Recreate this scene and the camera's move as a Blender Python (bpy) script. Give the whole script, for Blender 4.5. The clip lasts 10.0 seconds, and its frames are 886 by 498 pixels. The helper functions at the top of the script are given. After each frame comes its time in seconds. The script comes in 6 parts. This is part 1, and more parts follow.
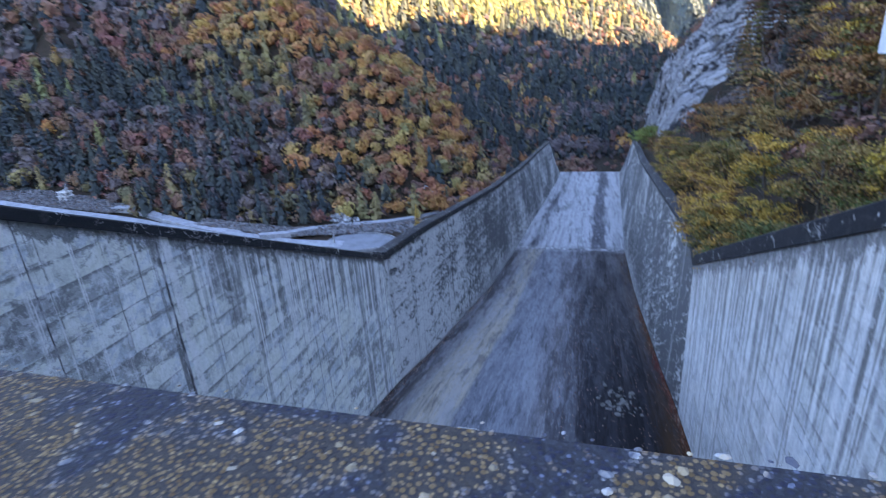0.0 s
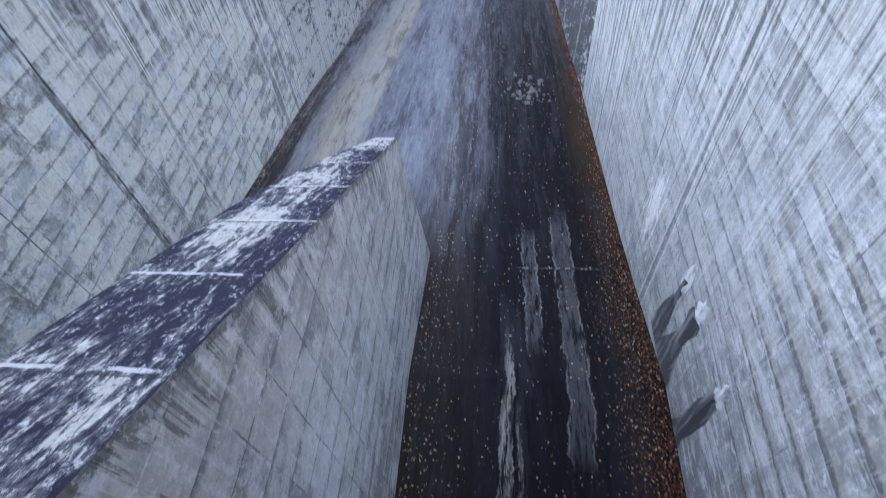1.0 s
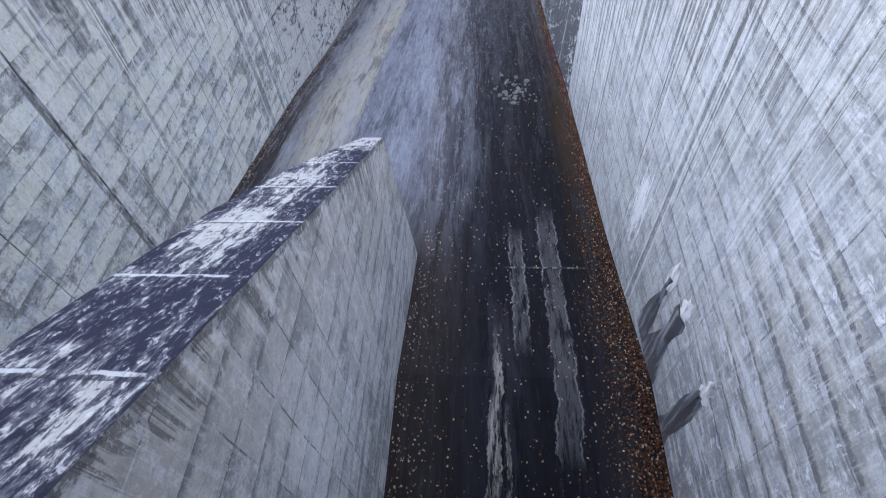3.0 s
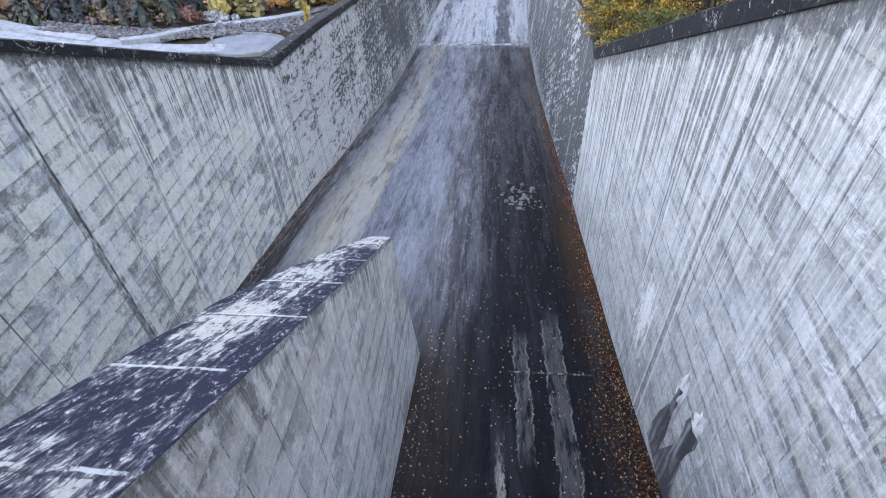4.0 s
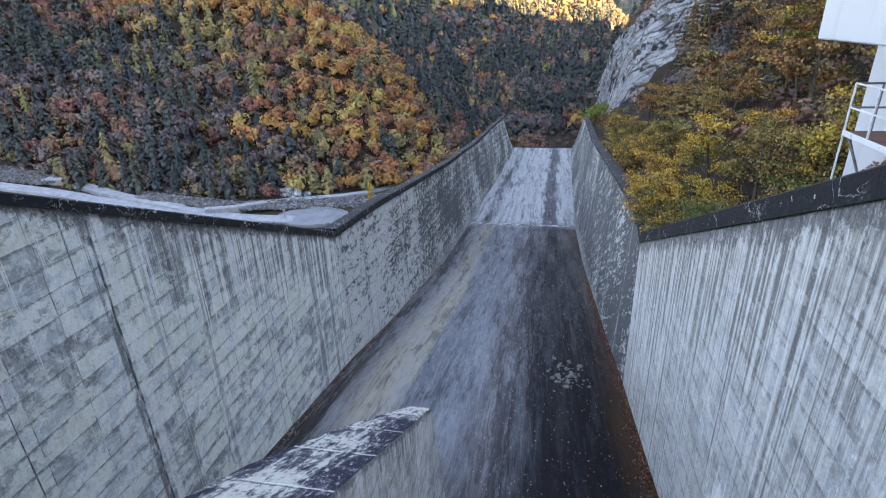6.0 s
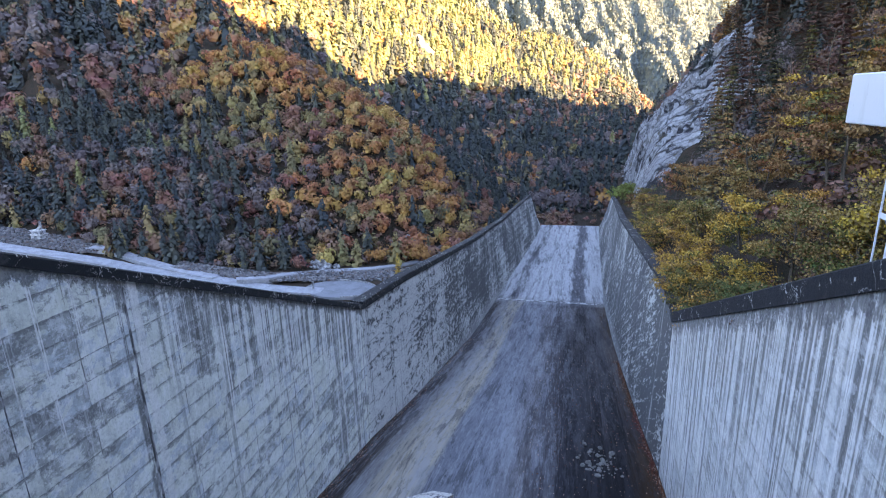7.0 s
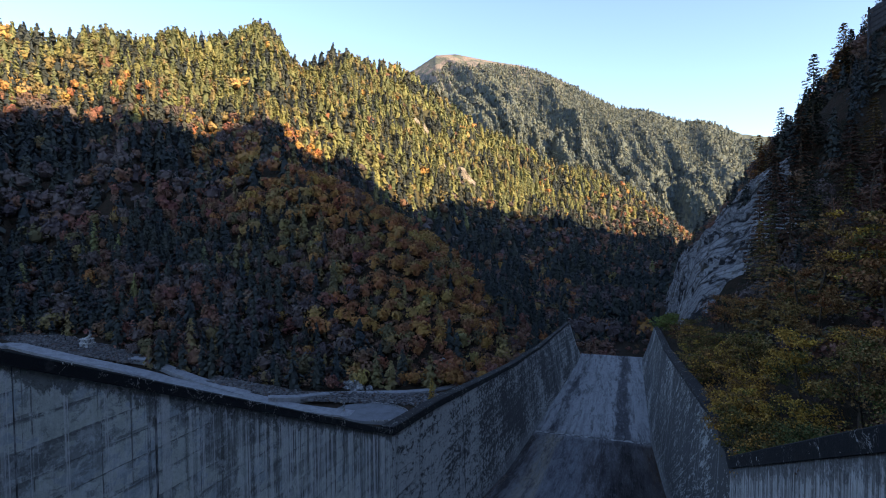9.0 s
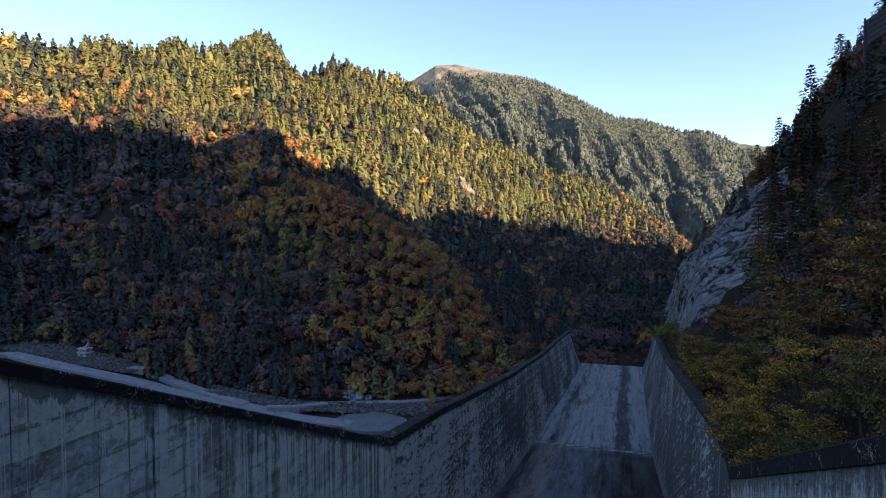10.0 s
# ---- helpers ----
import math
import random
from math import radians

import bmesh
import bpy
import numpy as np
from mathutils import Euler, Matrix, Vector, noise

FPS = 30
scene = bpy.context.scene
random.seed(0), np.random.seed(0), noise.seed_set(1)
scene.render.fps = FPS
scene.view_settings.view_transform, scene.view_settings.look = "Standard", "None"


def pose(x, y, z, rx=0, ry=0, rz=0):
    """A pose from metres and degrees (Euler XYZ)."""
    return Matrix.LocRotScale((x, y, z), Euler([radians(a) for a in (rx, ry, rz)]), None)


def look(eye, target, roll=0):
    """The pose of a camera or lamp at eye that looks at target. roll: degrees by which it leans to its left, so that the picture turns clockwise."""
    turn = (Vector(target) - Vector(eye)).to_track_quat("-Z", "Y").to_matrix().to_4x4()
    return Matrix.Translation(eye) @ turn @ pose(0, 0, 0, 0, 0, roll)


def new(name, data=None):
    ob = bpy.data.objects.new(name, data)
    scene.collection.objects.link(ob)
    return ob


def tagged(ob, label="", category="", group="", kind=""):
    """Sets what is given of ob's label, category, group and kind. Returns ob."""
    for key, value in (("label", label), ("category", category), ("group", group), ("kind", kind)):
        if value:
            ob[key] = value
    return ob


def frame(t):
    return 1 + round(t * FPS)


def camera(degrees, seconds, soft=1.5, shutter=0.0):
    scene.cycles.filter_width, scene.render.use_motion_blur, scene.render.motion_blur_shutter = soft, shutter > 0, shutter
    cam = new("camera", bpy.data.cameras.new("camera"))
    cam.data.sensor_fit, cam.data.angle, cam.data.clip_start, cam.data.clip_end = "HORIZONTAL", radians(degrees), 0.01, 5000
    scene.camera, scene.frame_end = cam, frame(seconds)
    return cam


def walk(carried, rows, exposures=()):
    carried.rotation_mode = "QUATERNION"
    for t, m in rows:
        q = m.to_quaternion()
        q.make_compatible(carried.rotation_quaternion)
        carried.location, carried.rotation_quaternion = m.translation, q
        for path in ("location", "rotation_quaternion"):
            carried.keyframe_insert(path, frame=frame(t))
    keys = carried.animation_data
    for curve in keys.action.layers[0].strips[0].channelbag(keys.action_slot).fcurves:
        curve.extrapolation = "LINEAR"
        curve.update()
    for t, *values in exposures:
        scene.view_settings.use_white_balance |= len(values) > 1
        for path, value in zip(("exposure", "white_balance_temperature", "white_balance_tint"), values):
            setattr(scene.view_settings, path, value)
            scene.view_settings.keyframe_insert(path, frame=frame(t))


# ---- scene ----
# Metres. The walk starts at the dam's parapet; x right, y down the chute, z up, with z = 0 at eye height.
cam = camera(79.5, 10.0, soft=1.0, shutter=0.25)
PATH = [
    (0, 0.0, -0.305, 0.0, 15.16, -20.86, 3.79),
    (0.1, 0.0, -0.273, 0.0, 13.09, -23.18, 4.31),
    (0.2, 0.0, -0.228, 0.0, 11.05, -26.73, 4.28),
    (0.3, 0.0, -0.19, 0.0, 9.61, -29.65, 4.19),
    (0.4, 0.0, -0.158, 0.0, 8.25, -32.55, 4.08),
    (0.5, 0.0, -0.115, 0.0, 7.23, -35.71, 3.94),
    (1, 0.0, 0.0, 0.0, 4.05, -52.9, 3.84),
    (1.5, 0.0, 0.0, 0.0, 2.85, -59.6, 3.79),
    (2, 0.0, 0.0, 0.0, 2.84, -60.21, 3.71),
    (2.5, 0.0, 0.0, 0.0, 2.83, -58.23, 3.34),
    (2.7, 0.0, 0.0, 0.0, 2.69, -56.34, 3.14),
    (3.8, 0.0, 0.0, 0.0, 4.5, -43.91, 2.16),
    (4, 0.0, 0.0, 0.0, 4.81, -42.16, 1.99),
    (4.5, 0.0, 0.0, 0.0, 5.45, -38.1, 1.82),
    (5, 0.0, 0.0, 0.0, 6.78, -33.61, 1.91),
    (5.5, 0.0, 0.0, 0.0, 8.75, -28.49, 2.02),
    (6, 0.0, 0.0, 0.0, 10.59, -23.78, 1.9),
    (6.2, 0.0, 0.0, 0.0, 11.08, -21.98, 1.91),
    (7.3, 0.0, 0.0, 0.0, 14.56, -13.32, 1.45),
    (7.5, 0.0, 0.0, 0.0, 14.97, -11.69, 1.2),
    (8, 0.0, 0.0, 0.0, 15.85, -7.79, 1.0),
    (8.5, 0.0, 0.0, 0.0, 16.67, -4.9, 0.8),
    (9, 0.0, 0.0, 0.0, 17.96, -2.38, 0.41),
    (9.5, 0.0, 0.0, 0.0, 18.44, -1.53, 0.34),
    (10, 0.0, 0.0, 0.0, 17.9, -1.4, 0.38),
]
LIGHT = [(0.0, 3.68, 7450, 23), (0.5, 3.88, 8900, 17), (1.0, 4.33, 10900, 23), (1.5, 4.36, 11800, 25), (2.7, 4.36, 11800, 26),
         (4.0, 4.48, 12300, 24), (5.0, 4.38, 12000, 20), (6.0, 3.97, 11000, 20), (7.5, 3.65, 7350, 24), (8.0, 3.28, 6850, 23),
         (8.5, 2.4, 6900, 19), (9.0, 1.53, 7150, 16), (10.0, 1.44, 7250, 15)]
walk(cam, [(t, pose(x, y, z, 90 + pitch, roll, yaw)) for t, x, y, z, yaw, pitch, roll in PATH], LIGHT)

# ---- light ----
SUN_AZ, SUN_EL = 112.0, 22.0            # degrees clockwise from the chute's direction, and above the horizon
world = bpy.data.worlds.new("sky")
scene.world = world
world.use_nodes = True
wt = world.node_tree
sky = wt.nodes.new("ShaderNodeTexSky")
sky.sky_type, sky.sun_disc = "NISHITA", False
sky.sun_elevation, sky.sun_rotation = radians(SUN_EL), radians(SUN_AZ)
sky.altitude, sky.air_density, sky.dust_density, sky.ozone_density = 1200, 1.0, 0.4, 3.0
wt.links.new(sky.outputs[0], wt.nodes["Background"].inputs[0])
wt.nodes["Background"].inputs[1].default_value = 0.15
sun = new("sun", bpy.data.lights.new("sun", "SUN"))
sun.data.energy, sun.data.angle, sun.data.color = 5.0, radians(0.5), (1.0, 0.80, 0.48)
sx, sy = math.sin(radians(SUN_AZ)), math.cos(radians(SUN_AZ))
sun.matrix_world = look((400 * sx, 400 * sy, 400 * math.tan(radians(SUN_EL))), (0, 0, 0))


# ---- materials ----
def mat(name, color, rough=0.9, steps=(), bump=0.0, bump_scale=20.0, spec=0.3):
    """A node material. steps: (scale, stretch xyz, colour, from, to, detail) layers of noise laid over the base colour."""
    m = bpy.data.materials.new(name)
    m.use_nodes = True
    nt = m.node_tree
    b = nt.nodes["Principled BSDF"]
    b.inputs["Roughness"].default_value = rough
    b.inputs["Specular IOR Level"].default_value = spec
    geo = nt.nodes.new("ShaderNodeNewGeometry")
    last = nt.nodes.new("ShaderNodeRGB")
    last.outputs[0].default_value = (*color, 1)
    last = last.outputs[0]
    for scale, stretch, col, lo, hi, detail in steps:
        mp = nt.nodes.new("ShaderNodeMapping")
        mp.inputs["Scale"].default_value = stretch
        nt.links.new(geo.outputs["Position"], mp.inputs[0])
        no = nt.nodes.new("ShaderNodeTexNoise")
        no.inputs["Scale"].default_value, no.inputs["Detail"].default_value, no.inputs["Roughness"].default_value = scale, detail, 0.62
        nt.links.new(mp.outputs[0], no.inputs[0])
        ramp = nt.nodes.new("ShaderNodeMapRange")
        ramp.inputs[1].default_value, ramp.inputs[2].default_value = lo, hi
        nt.links.new(no.outputs[0], ramp.inputs[0])
        mix = nt.nodes.new("ShaderNodeMix")
        mix.data_type = "RGBA"
        nt.links.new(ramp.outputs[0], mix.inputs[0])
        nt.links.new(last, mix.inputs[6])
        mix.inputs[7].default_value = (*col, 1)
        last = mix.outputs[2]
    nt.links.new(last, b.inputs["Base Color"])
    if bump:
        no = nt.nodes.new("ShaderNodeTexNoise")
        no.inputs["Scale"].default_value, no.inputs["Detail"].default_value = bump_scale, 6
        nt.links.new(geo.outputs["Position"], no.inputs[0])
        bp = nt.nodes.new("ShaderNodeBump")
        bp.inputs["Strength"].default_value, bp.inputs["Distance"].default_value = 1.0, bump
        nt.links.new(no.outputs[0], bp.inputs["Height"])
        nt.links.new(bp.outputs[0], b.inputs["Normal"])
    return m


U = (1, 1, 1)


class Nodes:
    """Short-hand for node graphs."""

    def __init__(self, name, rough=0.9, spec=0.3):
        self.m = bpy.data.materials.new(name)
        self.m.use_nodes = True
        self.t = self.m.node_tree
        self.b = self.t.nodes["Principled BSDF"]
        self.b.inputs["Roughness"].default_value, self.b.inputs["Specular IOR Level"].default_value = rough, spec
        g = self.t.nodes.new("ShaderNodeNewGeometry")
        self.pos, self.nrm, self.island = g.outputs["Position"], g.outputs["Normal"], g.outputs["Random Per Island"]
        sep = self.t.nodes.new("ShaderNodeSeparateXYZ")
        self.t.links.new(self.pos, sep.inputs[0])
        self.x, self.y, self.z = sep.outputs

    def put(self, socket, v):
        if isinstance(v, (int, float)):
            socket.default_value = v
        elif isinstance(v, tuple):
            socket.default_value = (*v, 1) if len(v) == 3 and socket.type == "RGBA" else v
        else:
            self.t.links.new(v, socket)

    def math(self, op, a, b=0.0, c=0.0):
        n = self.t.nodes.new("ShaderNodeMath")
        n.operation = op
        for k, v in enumerate((a, b, c)):
            self.put(n.inputs[k], v)
        return n.outputs[0]

    def vec(self, x, y, z):
        n = self.t.nodes.new("ShaderNodeCombineXYZ")
        for k, v in enumerate((x, y, z)):
            self.put(n.inputs[k], v)
        return n.outputs[0]

    def scaled(self, s, off=(0, 0, 0), of=None):
        n = self.t.nodes.new("ShaderNodeMapping")
        n.inputs["Scale"].default_value, n.inputs["Location"].default_value = s, off
        self.t.links.new(of or self.pos, n.inputs[0])
        return n.outputs[0]

    def noise(self, scale, stretch=U, detail=5.0, rough=0.6, off=(0, 0, 0), of=None, distort=0.0):
        n = self.t.nodes.new("ShaderNodeTexNoise")
        n.inputs["Scale"].default_value, n.inputs["Detail"].default_value = scale, detail
        n.inputs["Roughness"].default_value, n.inputs["Distortion"].default_value = rough, distort
        self.t.links.new(self.scaled(stretch, off, of), n.inputs[0])
        return n.outputs[0]

    def ramp(self, v, lo, hi, a=0.0, b=1.0):
        n = self.t.nodes.new("ShaderNodeMapRange")
        n.inputs[1].default_value, n.inputs[2].default_value, n.inputs[3].default_value, n.inputs[4].default_value = lo, hi, a, b
        self.put(n.inputs[0], v)
        return n.outputs[0]

    def mix(self, f, a, b):
        n = self.t.nodes.new("ShaderNodeMix")
        n.data_type = "RGBA"
        self.put(n.inputs[0], f)
        self.put(n.inputs[6], a)
        self.put(n.inputs[7], b)
        return n.outputs[2]

    def mul(self, a, b):
        return self.math("MULTIPLY", a, b)

    def done(self, color, bump=None, dist=0.01, rough=None):
        self.put(self.b.inputs["Base Color"], color)
        if rough is not None:
            self.put(self.b.inputs["Roughness"], rough)
        if bump is not None:
            n = self.t.nodes.new("ShaderNodeBump")
            n.inputs["Strength"].default_value, n.inputs["Distance"].default_value = 1.0, dist
            self.t.links.new(bump, n.inputs["Height"])
            self.t.links.new(n.outputs[0], self.b.inputs["Normal"])
        return self.m


def cast_concrete(name, base, top, fall, drips=1.0, lichen=0.5, white=0.3, reach=4.0, panel=(1.8, 0.75), lift=1.5, seed=0.0, blot=1.0, streaks=0.6, joint=None, rim=0.8, thick=None, fine=1.0, tan=0.0, mortar=0.016, two=0.0, dirt=0.0, bands=(), often=2.9, splash=False, tanned=3.4):
    """Panel-cast concrete in lifts: dark and limy runs of their own lengths from the upper edge (z = top - fall * y), lichen held in rows by the form joints."""
    n = Nodes(name, 0.88)
    below = n.math("SUBTRACT", n.math("MULTIPLY_ADD", n.y, -fall, top), n.z)
    jag = n.math("SUBTRACT", n.noise(2.4, (1, 1, 0.6), 7, 0.75, (0, seed, 0)), 0.5)
    speck = n.noise(6.0, (1, 1, 0.5), 7, 0.78, (seed, 0, 0))
    br = n.t.nodes.new("ShaderNodeTexBrick")
    br.offset, br.inputs["Scale"].default_value = 0.0, 1.0
    br.inputs["Brick Width"].default_value, br.inputs["Row Height"].default_value = panel
    br.inputs["Mortar Size"].default_value, br.inputs["Bias"].default_value = mortar, 0.0
    br.inputs["Color1"].default_value, br.inputs["Color2"].default_value, br.inputs["Mortar"].default_value = (0, 0, 0, 1), (1, 1, 1, 1), (0.5, 0.5, 0.5, 1)
    wob = n.mul(jag, 0.06)
    n.t.links.new(n.vec(n.math("ADD", n.y, wob), n.math("ADD", n.z, wob), 0.0), br.inputs["Vector"])
    each, gap = br.outputs[0], br.outputs["Fac"]
    col = n.mix(each, tuple(c * 1.04 for c in base), tuple(c * 0.92 for c in base))
    col = n.mix(n.ramp(n.noise(0.30, U, 6, 0.62, off=(seed, 0, 0)), 0.46, 0.56, 0.0, 0.6), col, (base[0] * 0.86, base[1] * 0.85, base[2] * 0.80))
    if two:
        # bare blue-grey skin where the pale crust has come away, panel by panel
        skin = n.math("ADD", n.noise(0.8, (1, 1, 1.2), 9, 0.70, (seed, 6, 2), distort=0.3), n.ramp(each, 0.0, 1.0, -0.045, 0.045))
        col = n.mix(n.mul(n.ramp(skin, 0.525, 0.540), two), col, (base[0] * 0.66, base[1] * 0.72, base[2] * 0.84))
        rimmed = n.ramp(n.math("ABSOLUTE", n.math("SUBTRACT", skin, 0.532)), 0.004, 0.012, 1.0, 0.0)
        col = n.mix(n.mul(rimmed, 0.35 * two), col, tuple(min(0.75, c * 1.3) for c in base))
        col = n.mix(n.mul(n.ramp(n.noise(0.5, U, 7, 0.7, (3, seed, 9)), 0.52, 0.58), 0.4 * two), col, (base[0] * 1.02, base[1] * 0.99, base[2] * 0.86))
    if tan:
        col = n.mix(n.mul(n.ramp(n.math("ADD", below, n.mul(jag, 3.0)), 0.4, tanned, 1.0, 0.0), tan), col, (0.24, 0.21, 0.175) if tanned < 4 else (0.40, 0.36, 0.32))
    # lichen: some panels nearly bare, some covered, always thicker along their upper edges
    rowed = n.math("FRACT", n.math("DIVIDE", n.z, panel[1]))
    big = n.math("ADD", n.noise(0.16, U, 3, off=(9 + seed, 2, 0)), n.ramp(n.y, 20.0, 4.0, -0.02, 0.07))
    rows = n.noise(1.35, (1, 0.62, 1.0), 9, 0.76, (3 + seed, 1, 0), distort=0.25)
    cover = n.math("ADD", n.math("ADD", rows, n.ramp(rowed, 0.55, 1.0, 0.0, 0.065)), n.math("ADD", n.ramp(each, 0.3, 1.0, -0.055, 0.055), n.mul(n.math("SUBTRACT", big, 0.5), 0.5)))
    patch = n.ramp(cover, 0.525, 0.540)
    col = n.mix(n.mul(patch, 0.75 * lichen), col, (0.235, 0.240, 0.230))
    crust = n.ramp(n.math("ADD", cover, n.math("ADD", n.mul(n.math("SUBTRACT", speck, 0.5), 0.35), n.ramp(rowed, 0.80, 0.97, 0.0, 0.05))), 0.60, 0.62)
    col = n.mix(n.mul(crust, 0.9 * lichen), col, (0.150, 0.154, 0.150))
    col = n.mix(n.mul(n.ramp(cover, 0.42, 0.40), 0.25), col, tuple(min(0.75, c * 1.2) for c in base))
    # form joints, here open and dark, there limed over
    seam = n.mul(gap, n.ramp(n.noise(1.3, U, 5, 0.7, off=(seed, 7, 0)), 0.46, 0.52))
    col = n.mix(n.mul(seam, 0.9), col, (0.10, 0.10, 0.10))
    saw = n.math("FRACT", n.math("DIVIDE", n.math("SUBTRACT", -13.4 % lift, n.math("ADD", n.z, wob)), lift))
    broken = n.ramp(n.noise(0.55, (1, 1, 0.1), 6, 0.75, off=(seed, 7, 0)), 0.47, 0.51)
    line = n.mul(n.ramp(n.math("ADD", saw, n.mul(jag, 0.10)), 0.045, 0.065, 1.0, 0.0), broken)
    hang = n.noise(3.6, (1, 1, 0.05), 6, 0.75, off=(seed, 4, 0))
    damp = n.mul(n.ramp(n.math("ADD", saw, n.mul(jag, 0.5)), 0.10, 0.42, 1.0, 0.0), n.ramp(hang, 0.575, 0.60))
    col = n.mix(n.mul(n.math("MAXIMUM", line, n.mul(damp, 0.75)), min(1.0, 0.62 * blot)), col, (0.15, 0.152, 0.150))
    chalk = n.mul(n.ramp(n.math("ADD", saw, n.mul(jag, 0.6)), 0.05, 0.5, 1.0, 0.0), n.ramp(hang, 0.425, 0.40))
    col = n.mix(n.mul(chalk, min(0.9, 0.5 * blot)), col, (0.70, 0.70, 0.68))
    if dirt:
        # dirt caught under the form joints, here thick, there gone
        caught = n.ramp(n.math("ADD", rowed, n.mul(jag, 0.34)), 0.86, 0.94)
        gone = n.ramp(n.noise(0.7, (1, 1, 0.9), 7, 0.74, (5, seed, 1)), 0.47, 0.53)
        col = n.mix(n.mul(n.mul(caught, gone), n.mul(n.ramp(n.y, 19.0, 10.0, 0.2, 1.0), dirt)), col, (0.155, 0.155, 0.150))
        pale = n.mul(n.ramp(n.math("ADD", rowed, n.mul(jag, 0.5)), 0.30, 0.12), n.ramp(n.noise(1.1, (1, 1, 0.5), 8, 0.78, (2, seed, 4)), 0.54, 0.58))
        col = n.mix(n.mul(pale, n.mul(n.ramp(n.y, 14.0, 5.0, 0.1, 0.8), dirt)), col, (0.68, 0.68, 0.67))
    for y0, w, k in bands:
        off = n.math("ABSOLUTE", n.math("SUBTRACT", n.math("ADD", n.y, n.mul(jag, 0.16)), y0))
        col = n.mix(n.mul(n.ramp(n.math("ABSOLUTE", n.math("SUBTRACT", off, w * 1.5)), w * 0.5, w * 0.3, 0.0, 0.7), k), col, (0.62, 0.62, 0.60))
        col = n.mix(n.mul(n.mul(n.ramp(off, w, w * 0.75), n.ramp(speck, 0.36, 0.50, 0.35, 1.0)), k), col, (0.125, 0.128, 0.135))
    if splash:
        # lime spattered low down below a leaking joint
        at = n.mul(n.ramp(n.math("ABSOLUTE", n.math("SUBTRACT", n.y, 13.4)), 1.5, 0.3), n.ramp(n.math("ABSOLUTE", n.math("ADD", n.z, 15.2)), 2.6, 0.6))
        col = n.mix(n.ramp(n.math("MULTIPLY_ADD", at, 0.24, n.noise(3.4, (0, 1, 0.16), 7, 0.76, (3, 1, 0))), 0.63, 0.67, 0.0, 0.85), col, (0.74, 0.74, 0.73))
        low = n.mul(n.ramp(n.z, -13.4, -14.6), n.ramp(n.y, 10.5, 9.0))
        col = n.mix(n.mul(low, n.ramp(n.noise(3.0, (0, 1, 0.10), 7, 0.75, (1, 1, 0)), 0.50, 0.56, 0.0, 0.6)), col, (0.20, 0.205, 0.215))
        # close to the gate the water has drawn lime and dirt out along the lifts
        gate = n.ramp(n.math("ADD", n.y, n.mul(jag, 3.0)), 9.5, 5.0)
        drawn = n.noise(2.6, (0, 0.14, 1.0), 8, 0.76, (0, 3, 5), distort=0.2)
        lowest = n.ramp(n.z, -9.0, -14.0, 0.45, 1.0)
        col = n.mix(n.mul(n.mul(n.ramp(drawn, 0.510, 0.545, 0.0, 0.8), lowest), gate), col, (0.235, 0.245, 0.275))
        col = n.mix(n.mul(n.mul(n.ramp(drawn, 0.475, 0.440, 0.0, 0.75), lowest), gate), col, (0.66, 0.67, 0.70))
        scab = n.noise(1.5, (0, 0.8, 1.2), 9, 0.78, (0, 9, 2), distort=0.5)
        col = n.mix(n.mul(n.ramp(scab, 0.575, 0.590, 0.0, 0.8), gate), col, (0.70, 0.71, 0.74))
        for zc, w in ((-7.75, 0.22), (-8.85, 0.26), (-9.95, 0.30), (-10.85, 0.18), (-11.75, 0.13), (-12.6, 0.10), (-13.45, 0.14)):
            d = n.math("SUBTRACT", n.math("ADD", n.math("MULTIPLY_ADD", n.y, -0.07, n.z), n.mul(jag, 0.22)), zc - 0.25)
            held = n.mul(gate, n.ramp(n.noise(1.0, (0, 1, 0.3), 6, 0.72, (0, zc, 1)), 0.36, 0.44))
            col = n.mix(n.mul(n.mul(n.mul(n.ramp(d, 0.0, 0.02), n.ramp(d, w * 1.5, w)), held), 0.8), col, (0.31, 0.29, 0.25))
            col = n.mix(n.mul(n.mul(n.mul(n.ramp(d, -0.02, 0.0), n.ramp(n.math("ADD", d, n.mul(jag, 0.2)), w * 0.65, w * 0.4)), held), 0.95), col, (0.110, 0.112, 0.118))
    # lines that run the whole height
    full = n.noise(1.45, (0, 1, 0.004), 5, 0.7, (0, seed + 3, 0))
    col = n.mix(n.mul(n.mul(n.ramp(full, 0.615, 0.63), n.ramp(speck, 0.36, 0.5, 0.3, 1.0)), streaks), col, (0.17, 0.17, 0.165))
    col = n.mix(n.mul(n.ramp(full, 0.385, 0.37), streaks * 0.9), col, (0.64, 0.635, 0.60))
    hair = n.noise(5.5, (0, 1, 0.012), 6, 0.75, (0, seed + 13, 0))
    col = n.mix(n.mul(n.ramp(hair, 0.54, 0.57), n.ramp(speck, 0.40, 0.52, 0.0, 0.42 * fine)), col, tuple(c * 0.45 for c in base))
    col = n.mix(n.mul(n.ramp(hair, 0.45, 0.42), n.ramp(speck, 0.56, 0.46, 0.0, 0.45 * fine)), col, tuple(min(0.75, c * 1.35) for c in base))
    # runs from the coping, each with its own width and length
    run = n.noise(often, (0, 1, 0.006), 6, 0.72, (0, seed, 0))
    soot = run if thick is None else n.math("ADD", run, n.ramp(n.y, thick[0], thick[1], -0.05, 0.02))
    span = n.mul(n.ramp(n.noise(1.15, (0, 1, 0), 3, 0.6, (0, seed + 20, 0)), 0.36, 0.66, 0.2, 1.9), reach)
